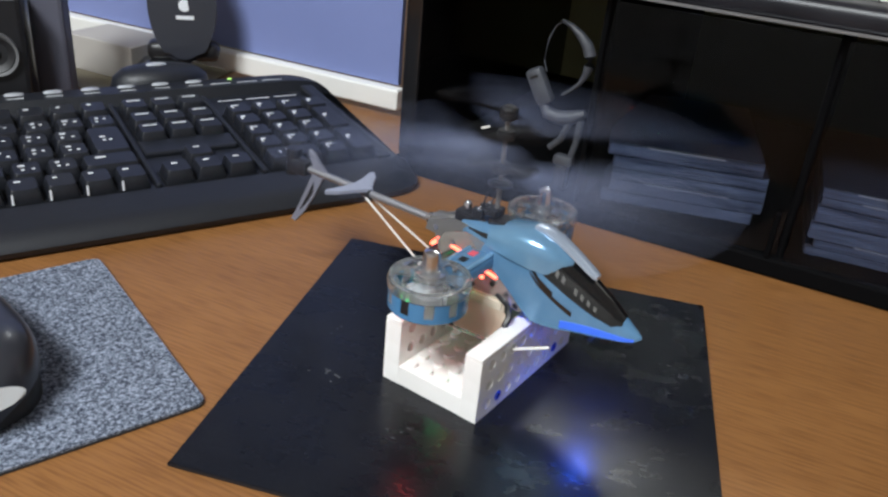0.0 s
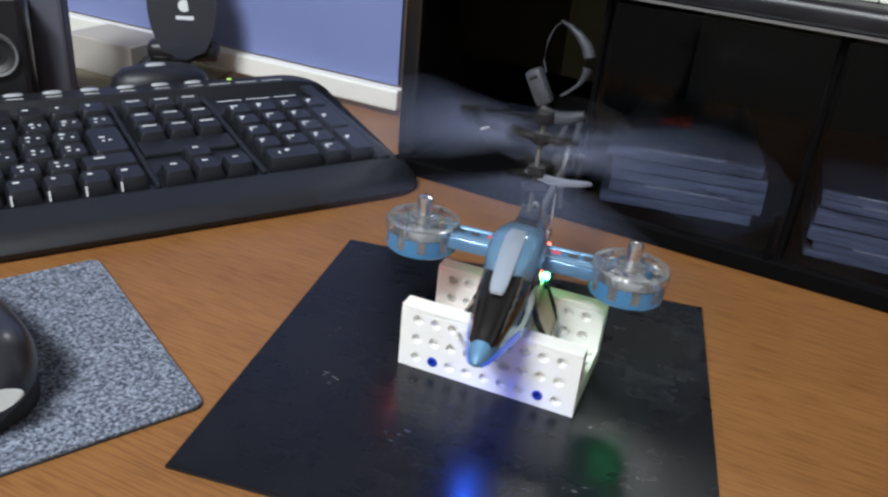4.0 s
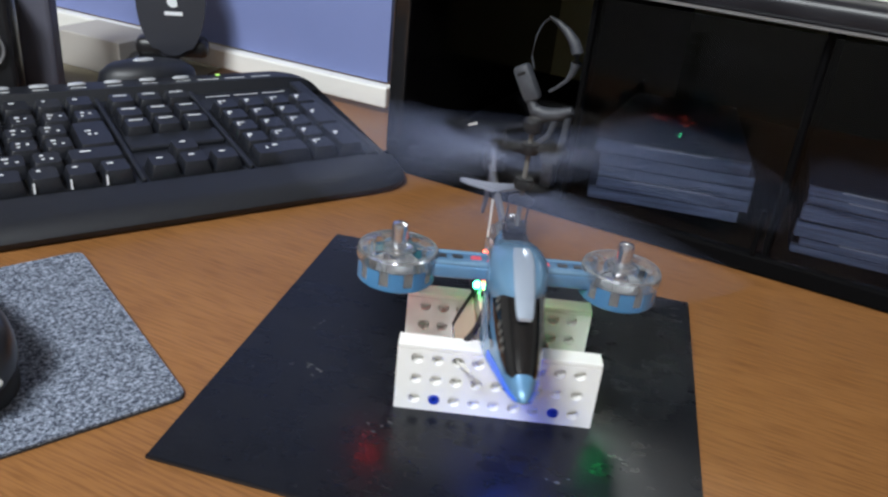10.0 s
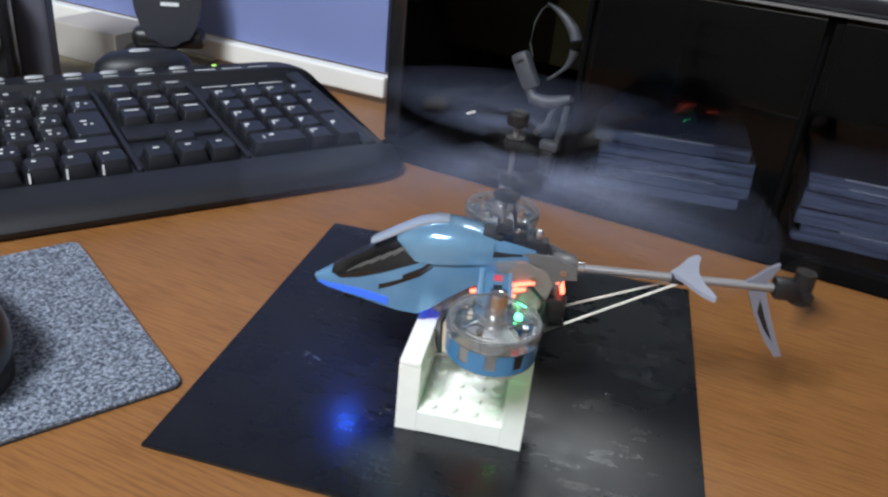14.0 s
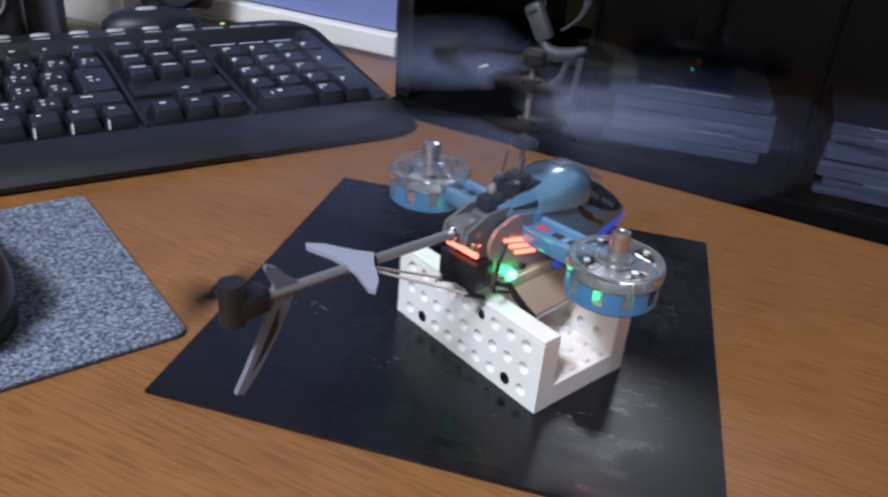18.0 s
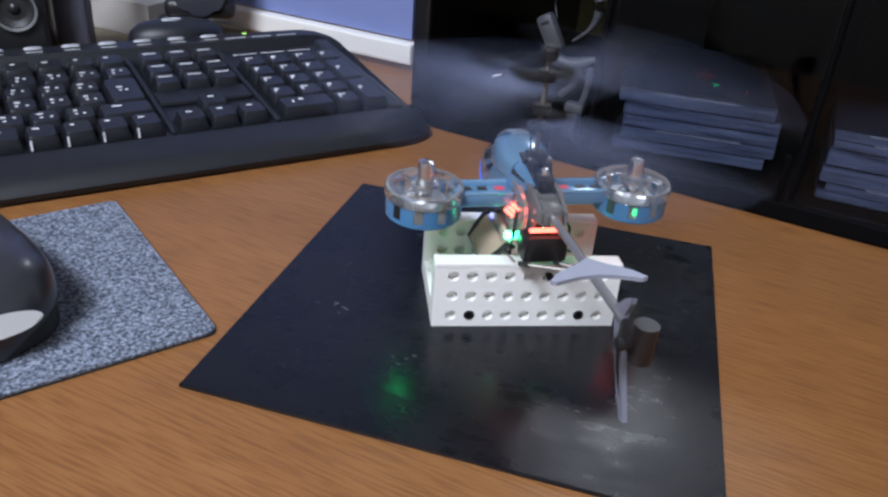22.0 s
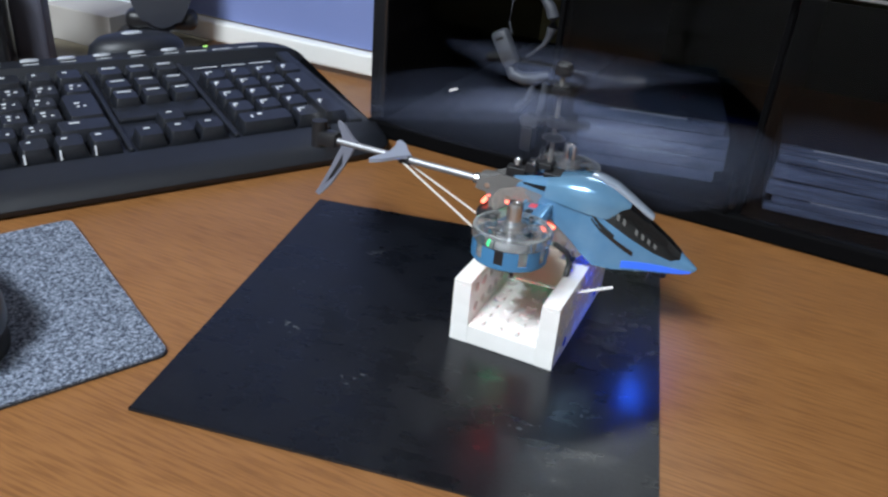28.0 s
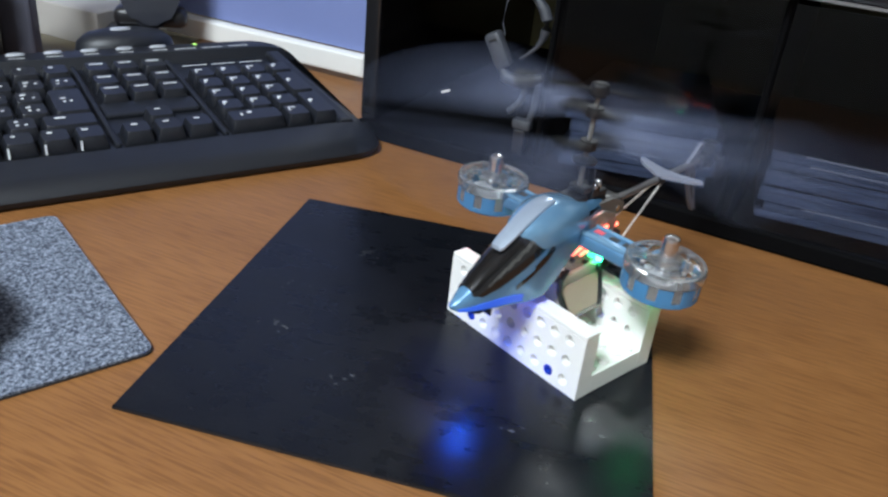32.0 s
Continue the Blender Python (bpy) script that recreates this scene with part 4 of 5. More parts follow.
# inner frame
for sgn in (-1, 1):
    side_plate = part("frame_plate", plate_xz([(-22, 56), (-19, 61), (-10, 64), (8, 62), (18, 50), (24, 41), (21, 37.5), (10, 39), (-8, 39), (-16, 42), (-20, 48)], 8.0 * sgn, 1.6), SMOKE, heli, "hazy clear side plate")
    for x, z in ((-14, 58), (-3, 42), (7, 46), (14, 43.5), (19, 40), (2, 58)):
        part("screw", rod((x * MM, 7.2 * sgn * MM, z * MM), (x * MM, 9.6 * sgn * MM, z * MM), 0.0012, n=8), BLACK if x in (-3, 7) else CHROME, side_plate)
    part("upper_frame", plate_xz([(-31, 58), (-30, 62.5), (-20, 66.5), (-8, 66.5), (-7, 64), (-16, 62), (-19.5, 57), (-18.5, 46), (-23, 44.5), (-24, 53), (-26, 57.5)], 5.2 * sgn, 1.4), RAIL_GREY, heli, "smoky grey rear frame arm")
    arm = part("cross_arm", box((0.0130, 0.0260, 0.0066), (0.0002, 0.0215 * sgn, 0.0558), 0.0018, 3), BLUE, heli, "flat blue pod arm", smooth=True)
    part("arm_ridge", box((0.0024, 0.0250, 0.0018), (0.0052, 0.0215 * sgn, 0.0592), 0.0008), PALE_BLUE, arm, "shiny ridge along the arm")
    part("arm_ridge", box((0.0016, 0.0250, 0.0012), (-0.0056, 0.0215 * sgn, 0.0590), 0.0005), PALE_BLUE, arm, "shiny ridge along the arm")
    # blocks for slots: black for the dark hole, emission for red light through it
    for y in (0.0140, 0.0215, 0.0282):
        part("arm_slot", box((0.0032, 0.0042, 0.0008), (-0.0010, y * sgn, 0.0590), 0.0002), BLACK if y > 0.02 else LED_DIM, arm, "rectangular arm slot, its dark or red glow put into the material")
    for x, z in ((-9.5, 55.0), (-6.5, 51.8), (-3.0, 48.4), (5.5, 50.0)):
        part("red_light", box((0.0115 if x < 0 else 0.007, 0.0014, 0.0015), (x * MM, 9.2 * sgn * MM, z * MM), 0.0006, m=Matrix.Rotation(radians(14), 4, "Y")), LED_RED, heli, "glowing red louvre light", smooth=True)
    part("green_light", lathe([(0, -0.0017), (0.0014, -0.0011), (0.0017, 0.0004), (0.0011, 0.0014), (0, 0.0017)], 14, at=(-0.0110, 0.0108 * sgn, 0.0420)), LED_GREEN, heli, "glowing green light", smooth=True)
    part("wire", tube([(-0.012, 0.0088 * sgn, 0.056), (-0.020, 0.0118 * sgn, 0.050), (-0.022, 0.0130 * sgn, 0.040), (-0.012, 0.0112 * sgn, 0.035)], 0.0007, 6), BLACK, heli, smooth=True)
    part("skid_leg", tube([(0.0100, 0.0095 * sgn, 0.0420), (0.0165, 0.0112 * sgn, 0.0400), (0.0188, 0.0132 * sgn, 0.0360), (0.0186, 0.0165 * sgn, 0.0308), (0.0172, 0.0198 * sgn, 0.0262)], [0.0010, 0.0013, 0.0014, 0.0013, 0.0010], 6), BLACK, heli, "black splayed skid leg", smooth=True)
    part("skid_leg", tube([(-0.0170, 0.0098 * sgn, 0.0400), (-0.0118, 0.0112 * sgn, 0.0380), (-0.0100, 0.0138 * sgn, 0.0335), (-0.0075, 0.0168 * sgn, 0.0290), (-0.0045, 0.0192 * sgn, 0.0252)], [0.0010, 0.0013, 0.0014, 0.0013, 0.0010], 6), BLACK, heli, "black splayed skid leg", smooth=True)
    part("skid", rod((-0.0060, 0.0193 * sgn, 0.0250), (0.0188, 0.0199 * sgn, 0.0260), 0.0006, n=8), SMOKE, heli, "thin hazy skid rail")
    corners = [Vector(c) * MM for c in ((-10.5, 12.2 * sgn, 36.5), (17.6, 12.6 * sgn, 37.0), (16.6, 19.4 * sgn, 26.8), (-4.2, 18.8 * sgn, 26.0))]
    part("skid_web", loft([corners, [c + Vector((0, -0.0007 * sgn, -0.0004)) for c in corners]]), TAN_CLEAR, heli, "hazy tan plastic web between the skid legs")
    part("tail_strut", rod((-0.0265, 0.0070 * sgn, 0.0372), (-0.0700, 0.0014 * sgn, 0.0606), 0.00048, n=8), ROD, heli, "thin white tail strut")
    part("strut_clip", rod((-0.0215, 0.0076 * sgn, 0.0345), (-0.0290, 0.0066 * sgn, 0.0385), 0.0012, n=8), BLACK, heli, "black strut clip")
part("skid_rod", rod((0.0170, -0.0198, 0.0225), (0.0395, -0.0147, 0.0308), 0.0007, n=8), ROD, heli, "thin white rod through the stand")
block = prism([(x * MM, z * MM) for x, z in ((-12, 40), (14, 40), (14, 27), (11, 22), (-5, 22), (-11, 28))], -0.0102, 0.0102, 0.0010)
block.transform(Matrix.Rotation(radians(90), 4, "X"))
battery = part("battery_case", block, BATTERY, heli, "cream translucent battery case, narrowing downwards", smooth=True)
for sgn in (-1, 1):
    part("case_patch", box((0.0075, 0.0006, 0.0095), (0.0, 0.0104 * sgn, 0.0275), 0.0002, m=Matrix.Rotation(radians(12), 4, "Y")), ORANGE_PCB, battery, "brown patch inside the case")
part("gear_box", box((0.020, 0.010, 0.013), (-0.010, 0, 0.058), 0.002), RAIL_GREY, heli, smooth=True)
part("motor", rod((-0.004, 0, 0.042), (-0.004, 0, 0.056), 0.0036, n=14), CHROME, heli, "small silver drive motor", smooth=True)
part("motor", rod((-0.0125, 0, 0.042), (-0.0125, 0, 0.056), 0.0036, n=14), CHROME, heli, "small silver drive motor", smooth=True)
part("rear_block", box((0.010, 0.0185, 0.0115), (-0.0235, 0, 0.0445), 0.0015), BLACK, heli, "black receiver block", smooth=True)
part("red_light", box((0.0018, 0.015, 0.0018), (-0.0262, 0, 0.0528), 0.0006), LED_RED, heli, "glowing red strip light", smooth=True)
part("red_light", box((0.0018, 0.012, 0.0015), (-0.0240, 0, 0.0558), 0.0006), LED_RED, heli, "glowing red strip light", smooth=True)
part("boom_clamp", box((0.0105, 0.0088, 0.0088), (-0.0255, 0, 0.0604), 0.0018), RAIL_GREY, heli, smooth=True)
part("clamp_screw", rod((-0.0255, -0.0062, 0.0604), (-0.0255, 0.0062, 0.0604), 0.0014, n=10), CHROME, heli)
# control linkage behind the hood
for x, y, z, sx, sy, sz in ((-14, 0, 68.0, 9, 6, 5), (-7, 3, 72, 5, 3, 5), (-7, -3, 72, 5, 3, 5), (-1, 0, 74.0, 6, 8, 3), (3, 0, 70, 8, 10, 4)):
    part("linkage_block", box((sx * MM, sy * MM, sz * MM), (x * MM, y * MM, z * MM), 0.0006), BLACK, heli)
for x, y in ((-6, 4), (-6, -4)):
    part("linkage", rod((x * MM, y * MM, 0.072), (x * 0.5 * MM, y * MM, 0.0830), 0.0004, n=6), BLACK, heli)
    part("ball_joint", lathe([(0, -0.0012), (0.001, -0.0006), (0.0012, 0), (0.001, 0.0006), (0, 0.0012)], 8, at=(x * MM, y * MM, 0.0745)), CHROME, heli, smooth=True)
part("linkage_cap", lathe([(0, -0.0016), (0.0018, -0.0012), (0.0020, 0.0010), (0.0012, 0.0022), (0, 0.0024)], 12, at=(-0.0142, 0, 0.0722)), CHROME, heli, "bright ball on the rear linkage", smooth=True)
part("mast", rod((0, 0, 0.060), (0, 0, 0.119), 0.0010), RAIL_GREY, heli)
part("swash_plate", lathe([(0, 0.0858), (0.0048, 0.0858), (0.0052, 0.087), (0.003, 0.0882), (0, 0.0882)], 20), BLACK, heli, smooth=True)


# side pods
def ring_piece(a0, a1, r0, r1, z0, z1, n=6):
    """A curved wall piece between two angles in degrees, in millimetres about the pod's axis."""
    sections = []
    for i in range(n + 1):
        a = radians(a0 + (a1 - a0) * i / n)
        c, s = math.cos(a), math.sin(a)
        sections.append([Vector((r * c, r * s, z)) * MM for r, z in ((r0, z0), (r1, z0), (r1, z1), (r0, z1))])
    return loft(sections)


def pod_plate(r0=0.0058, r1=0.0158, z0=0.0606, z1=0.0616, n=48, holes=4):
    """A ring-shaped plate with oval openings."""
    bm = bmesh.new()
    radii = [r0, r0 + 0.0016, r1 - 0.0026, r1]
    grid = [[[bm.verts.new((r * math.cos(2 * math.pi * k / n), r * math.sin(2 * math.pi * k / n), z)) for k in range(n)] for r in radii] for z in (z0, z1)]
    solid = [[True] * n, [(k % (n // holes)) < 5 for k in range(n)], [True] * n]
    for i in range(3):
        for k in range(n):
            j = (k + 1) % n
            if not solid[i][k]:
                continue
            for g in grid:
                bm.faces.new((g[i][k], g[i][j], g[i + 1][j], g[i + 1][k]))
    for k in range(n):
        j = (k + 1) % n
        a, b = grid
        bm.faces.new((a[0][k], a[0][j], b[0][j], b[0][k]))
        bm.faces.new((a[3][k], a[3][j], b[3][j], b[3][k]))
        if not solid[1][k]:
            bm.faces.new((a[1][k], a[1][j], b[1][j], b[1][k]))
            bm.faces.new((a[2][k], a[2][j], b[2][j], b[2][k]))
            for e in (k, j):
                if solid[1][(e - 1) % n] != solid[1][e % n]:
                    bm.faces.new((a[1][e], a[2][e], b[2][e], b[1][e]))
    return bm


for sgn in (-1, 1):
    here = Matrix.Translation((-0.0006, 0.0456 * sgn, 0))
    pod = part("pod", lathe([(0.0136, 0.0480), (0.0150, 0.0480), (0.0157, 0.0488), (0.0157, 0.0506), (0.0147, 0.0506), (0.0146, 0.0490), (0.0136, 0.0480)], 48), POD_BLUE, heli, "blue pod tray rim", smooth=True, m=here)
    part("floor_disc", lathe([(0, 0.0482), (0.0138, 0.0482), (0.0138, 0.0490), (0, 0.0490)], 32), SMOKE, pod)
    for k in range(10):
        part("band", ring_piece(36 * k - 11, 36 * k + 11, 14.7, 15.7, 50.6, 56.6), POD_BLUE, pod, "blue pod wall segment", smooth=True)
        part("pane", ring_piece(36 * k + 11.3, 36 * k + 24.7, 14.9, 15.5, 50.6, 56.6, 4), BLACK if k in (3, 7) else HAZE, pod, "clear window of the pod wall", smooth=True)
    part("clear_ring", lathe([(0.0148, 0.0568), (0.0161, 0.0568), (0.0164, 0.0578), (0.0164, 0.0604), (0.0158, 0.0616), (0.0150, 0.0616), (0.0150, 0.0604), (0.0148, 0.0568)], 48), CLEAR, pod, "clear plastic rim of the pod cover", smooth=True)
    part("top_plate", pod_plate(), CLEAR, pod, "clear plastic top plate with openings")
    part("motor", lathe([(0, 0.050), (0.0034, 0.050), (0.0034, 0.0700), (0.0030, 0.0715), (0.0012, 0.0722), (0, 0.0722)], 18), CHROME, pod, "silver motor can", smooth=True)
    part("hub_ring", lathe([(0, 0.0600), (0.0062, 0.0600), (0.0062, 0.0630), (0.0042, 0.0640), (0, 0.0640)], 20), CLEAR, pod, smooth=True)
    for k in range(4):
        a = radians(90 * k + 66)
        foot = Vector((math.cos(a) * 0.0112, math.sin(a) * 0.0112, 0))
        part("post", rod(foot + Vector((0, 0, 0.049)), foot + Vector((0, 0, 0.0606)), 0.0010, n=8), CLEAR, pod)
        part("screw", rod(foot + Vector((0, 0, 0.0616)), foot + Vector((0, 0, 0.0624)), 0.0012, n=8), CHROME, pod)
    part("gear", lathe([(0, 0.0535), (0.0090, 0.0535), (0.0090, 0.0548), (0, 0.0548)], 24), SILVER, pod, "pale gear disc")
    part("pod_light", rod((-0.0085, 0, 0.0492), (-0.0085, 0, 0.0512), 0.0016), LED_DIM if sgn > 0 else POD_GREEN, pod, "small pod light")
    out = (0, 0.007 * sgn, 0)
    # made-up capped cup, added to stop the under light shining up
    part("added_lamp_baffle", lathe([(0, 0.0476), (0.0026, 0.0476), (0.0026, 0.0470), (0.0031, 0.0470), (0.0031, 0.04815), (0, 0.04815)], 18, at=out), BLACK, pod, smooth=True)
    part("under_light", lathe([(0, 0.0462), (0.0015, 0.0464), (0.0022, 0.0470), (0.0022, 0.0476), (0, 0.0476)], 14, at=out), UNDER_RED if sgn < 0 else UNDER_GREEN, pod, "light under the pod", smooth=True)

# tail
part("tail_boom", rod((-0.024, 0, 0.0602), (-0.112, 0, 0.0634), 0.0017), TUBE, heli, "bare metal tail boom", smooth=True)
part("boom_collar", rod((-0.0300, 0, 0.0604), (-0.0335, 0, 0.0606), 0.0026, n=14), CHROME, heli, "silver boom collar", smooth=True)
part("boom_collar", rod((-0.0665, 0, 0.0616), (-0.0715, 0, 0.0618), 0.0025, n=14), BLACK, heli, "black boom clip", smooth=True)
fin_out = [(-66, 0), (-70, 5), (-75, 13.5), (-79.5, 17.5), (-80.5, 15.5), (-77.8, 6.5), (-77, 0)]
fin_out = fin_out + [(x, -y) for x, y in fin_out[-2:0:-1]]
part("tail_plane", prism([(x * MM, y * MM) for x, y in fin_out], -0.0008, 0.0008), FIN, heli, "grey-blue swept tail plane", m=Matrix.Translation((0, 0, 0.0636)))
fin = [(-94.5, 64.5), (-97.5, 67), (-101.5, 71.5), (-105, 73.5), (-105, 71.5), (-102.5, 66), (-103, 61), (-107, 52), (-112.5, 41), (-116.5, 34), (-114, 33), (-108, 40), (-101, 51), (-97, 59)]
part("tail_fin", plate_xz(fin, 0, 1.8), FIN_DARK, heli, "grey hanging tail fin")
part("fin_print", plate_xz(((-101.5, 58), (-105, 51), (-111, 40), (-106.5, 45), (-102, 52)), 0, 2.2), BLACK, heli, "black print on the fin")
part("tail_motor", rod((-0.1155, 0, 0.0585), (-0.1155, 0, 0.0715), 0.0038, n=16), BLACK, heli, "black tail motor", smooth=True)
part("tail_mount", box((0.011, 0.0075, 0.0075), (-0.1105, 0, 0.0634), 0.0015), BLACK, heli, smooth=True)


def blade(x0, x1, wide, thick, twist=8.0):
    secs = []
    for i in range(9):
        t = i / 8
        x = x0 + (x1 - x0) * t
        w = wide * (0.55 + 0.45 * min(1, t * 3.2)) * (1 - 0.72 * max(0, t - 0.35) / 0.65)
        a = radians(twist * (1 - 0.5 * t))
        ring = []
        for k in range(10):
            b = 2 * math.pi * k / 10
            p, q = w / 2 * math.cos(b), thick / 2 * math.sin(b)
            ring.append((x, p * math.cos(a) - q * math.sin(a), p * math.sin(a) + q * math.cos(a)))
        secs.append(ring)
    return loft(secs)


def rotor(name, label, twist):
    hub = part(name, lathe([(0, -0.002), (0.0034, -0.002), (0.0038, 0), (0.0034, 0.002), (0, 0.002)], 20), BLACK, heli, label, smooth=True)
    for s in (0, 180):
        spin = Matrix.Rotation(radians(s), 4, "Z")
        part("blade", blade(0.012, 0.096, 0.022, 0.0012, twist), BLADE, hub, "grey rotor blade", smooth=True, m=spin)
        part("grip", box((0.013, 0.005, 0.003), (0.0085, 0, 0), 0.001), BLACK, hub, m=spin)
    return hub


rotor_low = rotor("lower_rotor", "lower main rotor with two grey blades", 9)
rotor_top = rotor("upper_rotor", "upper main rotor with two grey blades", -9)
flybar = part("flybar", rod((-0.030, 0, 0), (0.030, 0, 0), 0.0008, n=8), BLACK, heli, "black balance bar above the rotors")
for s in (-1, 1):
    part("weight", rod((0.026 * s, 0, 0), (0.034 * s, 0, 0), 0.0022, n=10), BLACK, flybar)
part("head", box((0.007, 0.006, 0.006), (0, 0, 0), 0.0015), BLACK, flybar)
tail_rotor = part("tail_rotor", rod((0, -0.002, 0), (0, 0.002, 0), 0.002, n=12), BLACK, heli, "small black tail rotor")
for s in (0, 180):
    part("blade", blade(0.001, 0.016, 0.007, 0.001, 20), BLACK, tail_rotor, "black tail blade", smooth=True, m=Matrix.Rotation(radians(90), 4, "X") @ Matrix.Rotation(radians(s), 4, "Z"))

# ---- small marks ----
tagged(part("white_mark", box((0.0065, 0.0004, 0.0014), (0.0613, 0.0004, 0.0456), m=Matrix.Rotation(radians(-24), 4, "Y")), CARTON, m=CAB), "small white scratch on the smoked glass", "mark")
scuffs = bmesh.new()
for i in range(26):
    a, b = random.choice(((0.025, -0.09), (0.035, -0.125), (0.05, -0.05), (0.075, -0.15), (0.15, -0.16)))
    cx, cy = a + random.gauss(0, 0.004), b + random.gauss(0, 0.003)
    box((random.uniform(0.0005, 0.0022), random.uniform(0.0003, 0.0009), 0.00006), (min(max(cx, 0.004), 0.19), cy, 0.00186), bm=scuffs, m=Matrix.Rotation(random.uniform(-0.6, 0.9), 4, "Z"))
tagged(part("scuffs", scuffs, DUST, sheet, "pale scuffs and dust specks", m=Matrix.Translation((-0.0985, 0.098, 0))), kind="stuff")

# ---- movement of the stand and the helicopter: seconds, x, y, turn in degrees ----
SPIN = [
    (0, 0.0944, -0.0915, -22.0),
    (0.5, 0.0955, -0.0913, -34.0),
    (1, 0.0977, -0.0923, -42.1),
    (1.5, 0.0975, -0.0924, -41.5),
    (2, 0.0980, -0.0924, -43.8),
    (2.5, 0.0983, -0.0907, -54.3),
    (3, 0.0986, -0.0891, -77.2),
    (3.5, 0.1013, -0.0882, -87.4),
    (4, 0.1039, -0.0881, -98.6),
    (4.5, 0.1047, -0.0903, -112.0),
    (5, 0.1066, -0.0894, -137.9),
    (5.5, 0.1092, -0.0878, -171.6),
    (6, 0.1116, -0.0861, -202.2),
    (6.5, 0.1114, -0.0853, -214.2),
    (7, 0.1069, -0.0867, -188.7),
    (7.5, 0.1036, -0.0913, -161.1),
    (8, 0.1053, -0.0926, -153.8),
    (8.5, 0.1046, -0.0979, -132.0),
    (9, 0.1043, -0.1031, -111.9),
    (9.5, 0.1055, -0.1042, -94.7),
    (10, 0.1107, -0.1083, -79.6),
    (10.5, 0.1145, -0.1088, -68.4),
    (11, 0.1165, -0.1071, -84.5),
    (11.5, 0.1194, -0.1095, -118.6),
    (12, 0.1194, -0.1110, -130.2),
    (12.5, 0.1155, -0.1132, -139.8),
    (13, 0.1112, -0.1144, -157.0),
    (13.5, 0.1066, -0.1152, -165.8),
    (14, 0.1047, -0.1167, -177.3),
    (14.5, 0.1050, -0.1195, -188.6),
    (15, 0.1056, -0.1223, -199.0),
    (15.5, 0.1073, -0.1270, -208.3),
    (16, 0.1099, -0.1342, -213.3),
    (16.5, 0.1094, -0.1340, -236.5),
    (17, 0.1085, -0.1285, -267.8),
    (17.5, 0.1115, -0.1250, -292.6),
    (18, 0.1143, -0.1205, -305.6),
    (18.5, 0.1132, -0.1201, -318.3),
    (19, 0.1106, -0.1219, -328.9),
    (19.5, 0.1120, -0.1195, -316.3),
    (20, 0.1130, -0.1139, -296.8),
    (20.5, 0.1133, -0.1079, -279.9),
    (21, 0.1139, -0.1009, -265.3),
    (21.5, 0.1099, -0.0949, -249.5),
    (22, 0.1064, -0.0894, -248.6),
    (22.5, 0.1070, -0.0872, -261.2),
    (23, 0.1102, -0.0867, -297.9),
    (23.3, 0.1113, -0.0854, -314.5),
    (23.5, 0.1112, -0.0862, -335.0),
    (23.8, 0.1106, -0.0874, -362.2),
    (24, 0.1120, -0.0861, -379.6),
    (24.5, 0.1159, -0.0850, -419.5),
    (25, 0.1153, -0.0851, -448.6),
    (25.5, 0.1180, -0.0840, -434.9),
    (26, 0.1217, -0.0826, -418.5),
    (26.5, 0.1261, -0.0805, -399.2),
    (27, 0.1304, -0.0786, -382.0),
    (27.5, 0.1341, -0.0769, -371.1),
    (28, 0.1367, -0.0761, -371.6),
    (28.5, 0.1381, -0.0740, -372.7),
    (29, 0.1394, -0.0715, -373.4),
    (29.5, 0.1419, -0.0697, -381.7),
    (29.8, 0.1451, -0.0694, -398.6),
    (30, 0.1481, -0.0693, -406.8),
    (30.2, 0.1515, -0.0720, -416.4),
    (30.5, 0.1539, -0.0751, -430.3),
    (30.7, 0.1545, -0.0778, -438.8),
    (31, 0.1544, -0.0818, -448.9),
    (31.2, 0.1538, -0.0864, -460.8),
    (31.5, 0.1526, -0.0890, -470.4),
    (31.7, 0.1509, -0.0893, -478.7),
    (32, 0.1490, -0.0906, -486.7),
]
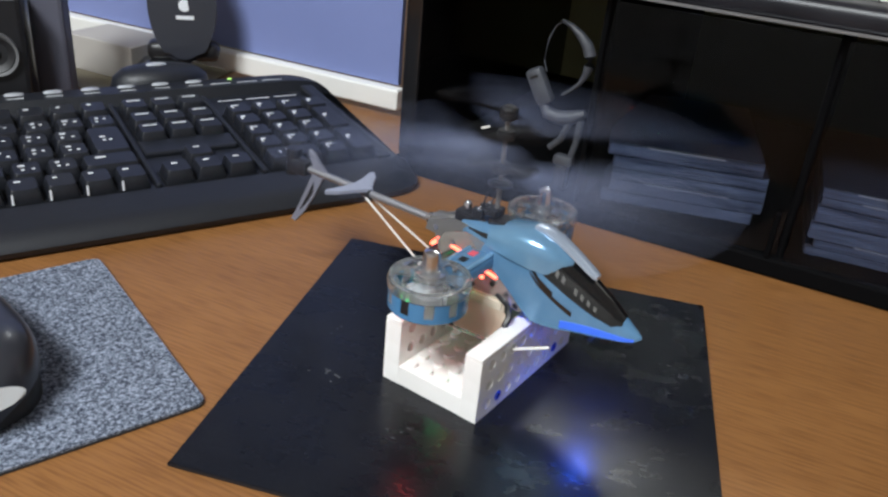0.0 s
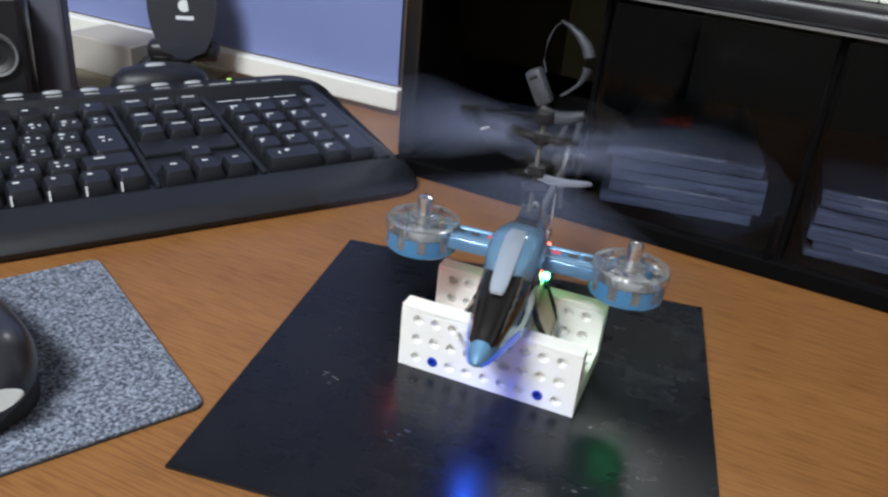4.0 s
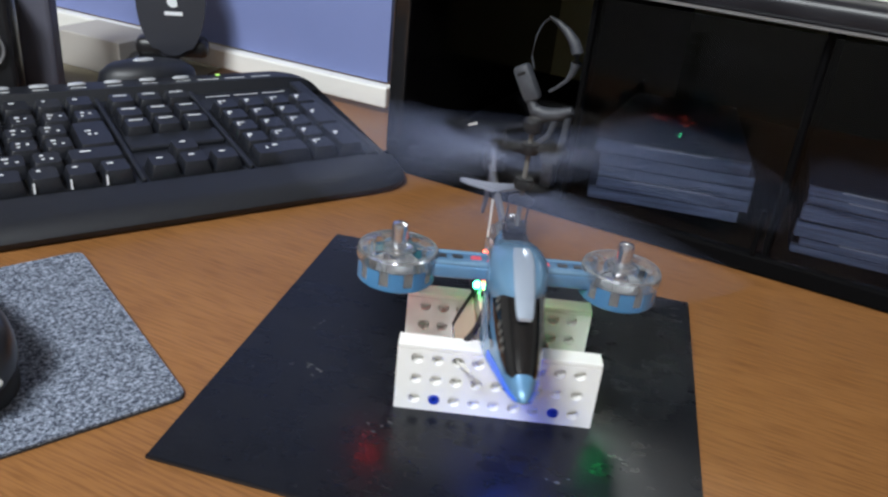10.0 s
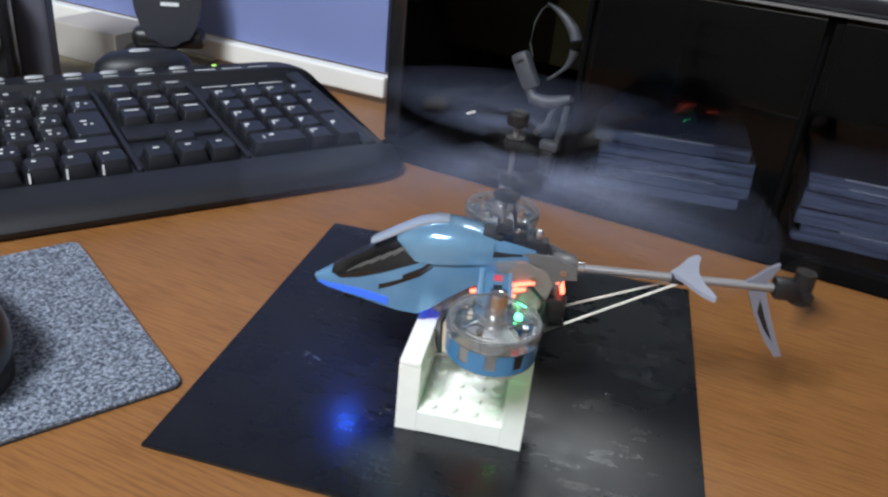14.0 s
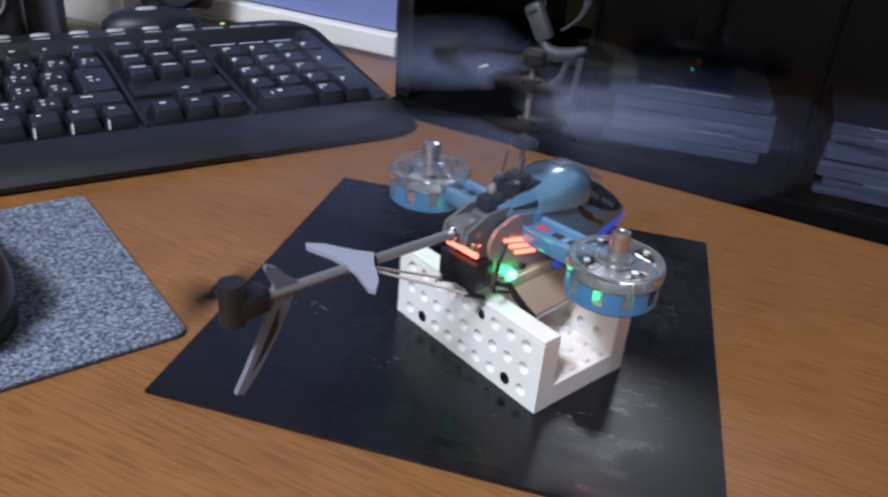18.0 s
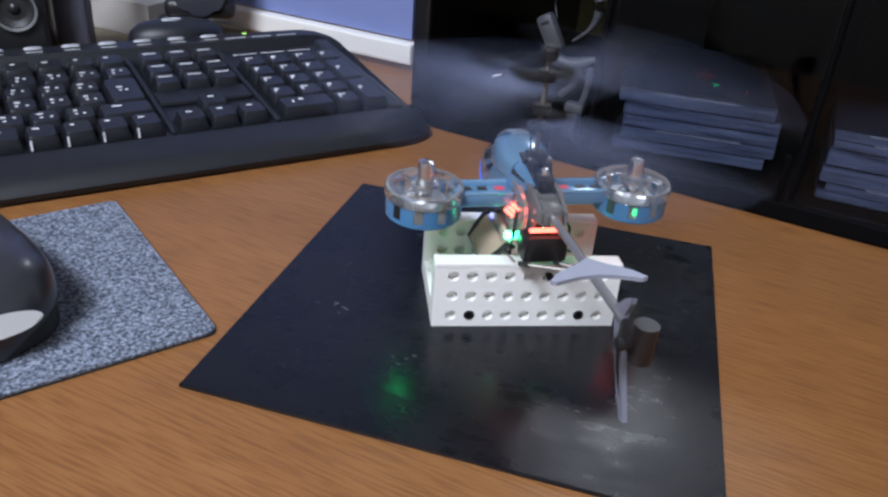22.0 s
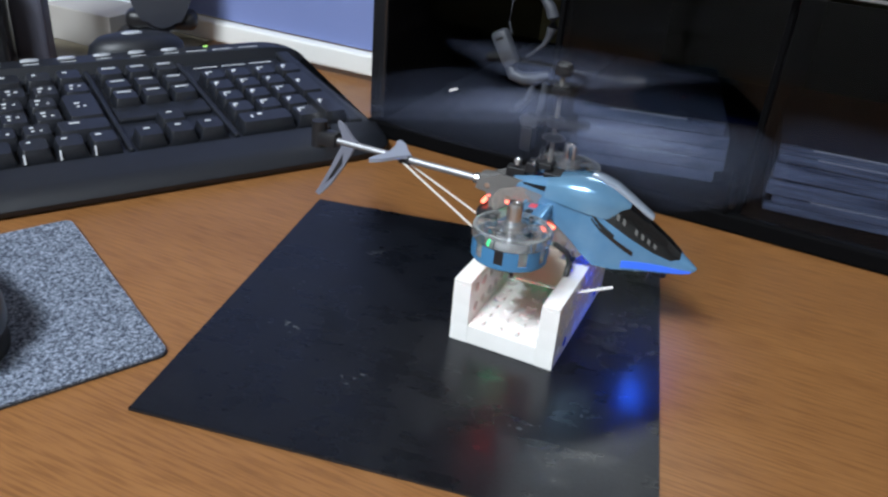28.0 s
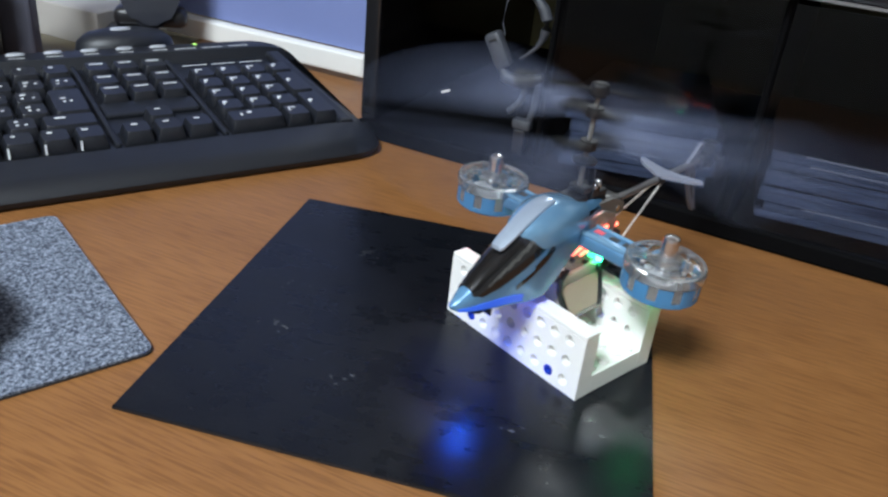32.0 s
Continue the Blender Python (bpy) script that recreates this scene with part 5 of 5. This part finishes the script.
# how the helicopter sits and swings on the stand: seconds, x, y, z, roll, pitch, turn
SWAY = [
    (0, -0.0016, 0.0015, -0.0001, -0.9, -0.7, 1.3),
    (1, -0.0027, -0.0003, 0.0005, -1.6, -1.6, 4.0),
    (2, -0.0030, -0.0003, 0.0006, -1.5, -1.1, 4.8),
    (3, -0.0022, 0.0004, 0.0000, -0.5, -1.5, 5.0),
    (4, -0.0035, 0.0010, 0.0001, -0.8, -1.4, 5.0),
    (4.5, -0.0039, 0.0007, -0.0003, -0.7, -2.0, 5.0),
    (7, -0.0045, -0.0002, -0.0000, -2.4, -1.8, 2.1),
    (8, -0.0019, -0.0002, -0.0003, -0.1, -0.4, 7.6),
    (9, -0.0029, -0.0006, 0.0003, -1.3, -1.8, 5.0),
    (9.5, -0.0026, 0.0007, -0.0002, -2.1, -1.1, 3.4),
    (10, -0.0020, -0.0001, -0.0004, -1.1, -1.9, 4.5),
    (11, -0.0018, 0.0004, -0.0004, -1.6, -1.8, 3.9),
    (12, -0.0038, 0.0004, -0.0004, -0.6, -0.8, 5.2),
    (13, -0.0029, 0.0003, -0.0003, -0.1, -0.6, 5.8),
    (16, -0.0021, -0.0013, -0.0000, -1.2, -1.0, 5.0),
    (17, -0.0025, -0.0000, 0.0002, -0.7, -0.2, 5.0),
    (18, -0.0043, -0.0012, 0.0006, -0.4, -0.2, 3.1),
    (19, -0.0020, 0.0023, -0.0004, -1.6, -0.3, 2.1),
    (20, -0.0046, -0.0014, 0.0006, -0.4, 0.1, 2.8),
    (21, -0.0043, -0.0008, 0.0001, -0.1, -0.1, 2.6),
    (21.5, -0.0026, -0.0009, 0.0002, -0.1, -0.6, 4.6),
    (22, -0.0028, -0.0004, 0.0005, 0.0, -1.7, 5.2),
    (23, -0.0046, -0.0019, -0.0002, -1.6, 0.6, 3.5),
    (24, -0.0019, 0.0002, -0.0004, -3.2, -0.4, 1.6),
    (24.5, -0.0025, -0.0015, -0.0004, -2.1, -1.6, 6.0),
    (25, -0.0029, -0.0011, -0.0003, -2.0, -1.3, 6.2),
    (27.5, -0.0025, -0.0011, -0.0007, -2.9, -0.9, 3.4),
    (28, -0.0022, 0.0013, 0.0006, -3.7, -0.3, 3.0),
    (29, -0.0032, 0.0004, -0.0001, -4.2, -1.8, 0.2),
    (30, -0.0036, 0.0004, -0.0005, -2.1, -1.3, 4.9),
    (31, -0.0041, -0.0012, 0.0006, -1.7, -1.0, 5.3),
    (31.5, -0.0042, -0.0014, 0.0005, -1.7, -1.1, 7.4),
    (32, -0.0041, -0.0015, 0.0002, -1.3, -0.4, 5.1),
]


def sway(t):
    for a, b in zip(SWAY, SWAY[1:]):
        if a[0] <= t <= b[0]:
            k = (t - a[0]) / (b[0] - a[0])
            return pose(*[p + (q - p) * k for p, q in zip(a[1:], b[1:])])


def motions():
    walk(stand, [(t, pose(x, y, 0, 0, 0, turn)) for t, x, y, turn in SPIN])
    walk(heli, [(t, pose(x, y, 0, 0, 0, turn) @ sway(t)) for t, x, y, turn in SPIN])
    steps = range(32 * FPS + 1)
    walk(rotor_low, [(i / FPS, pose(0, 0, 0.0935, 0, 0, 89.99 * i)) for i in steps])
    walk(rotor_top, [(i / FPS, pose(0, 0, 0.1075, 0, 0, 90 - 89.99 * i)) for i in steps])
    walk(flybar, [(i / FPS, pose(0, 0, 0.1165, 0, 0, 135 - 89.99 * i)) for i in steps])
    walk(tail_rotor, [(i / FPS, pose(-0.1155, 0.0065, 0.0650, 0, 71.0 * i, 0)) for i in steps])


motions()
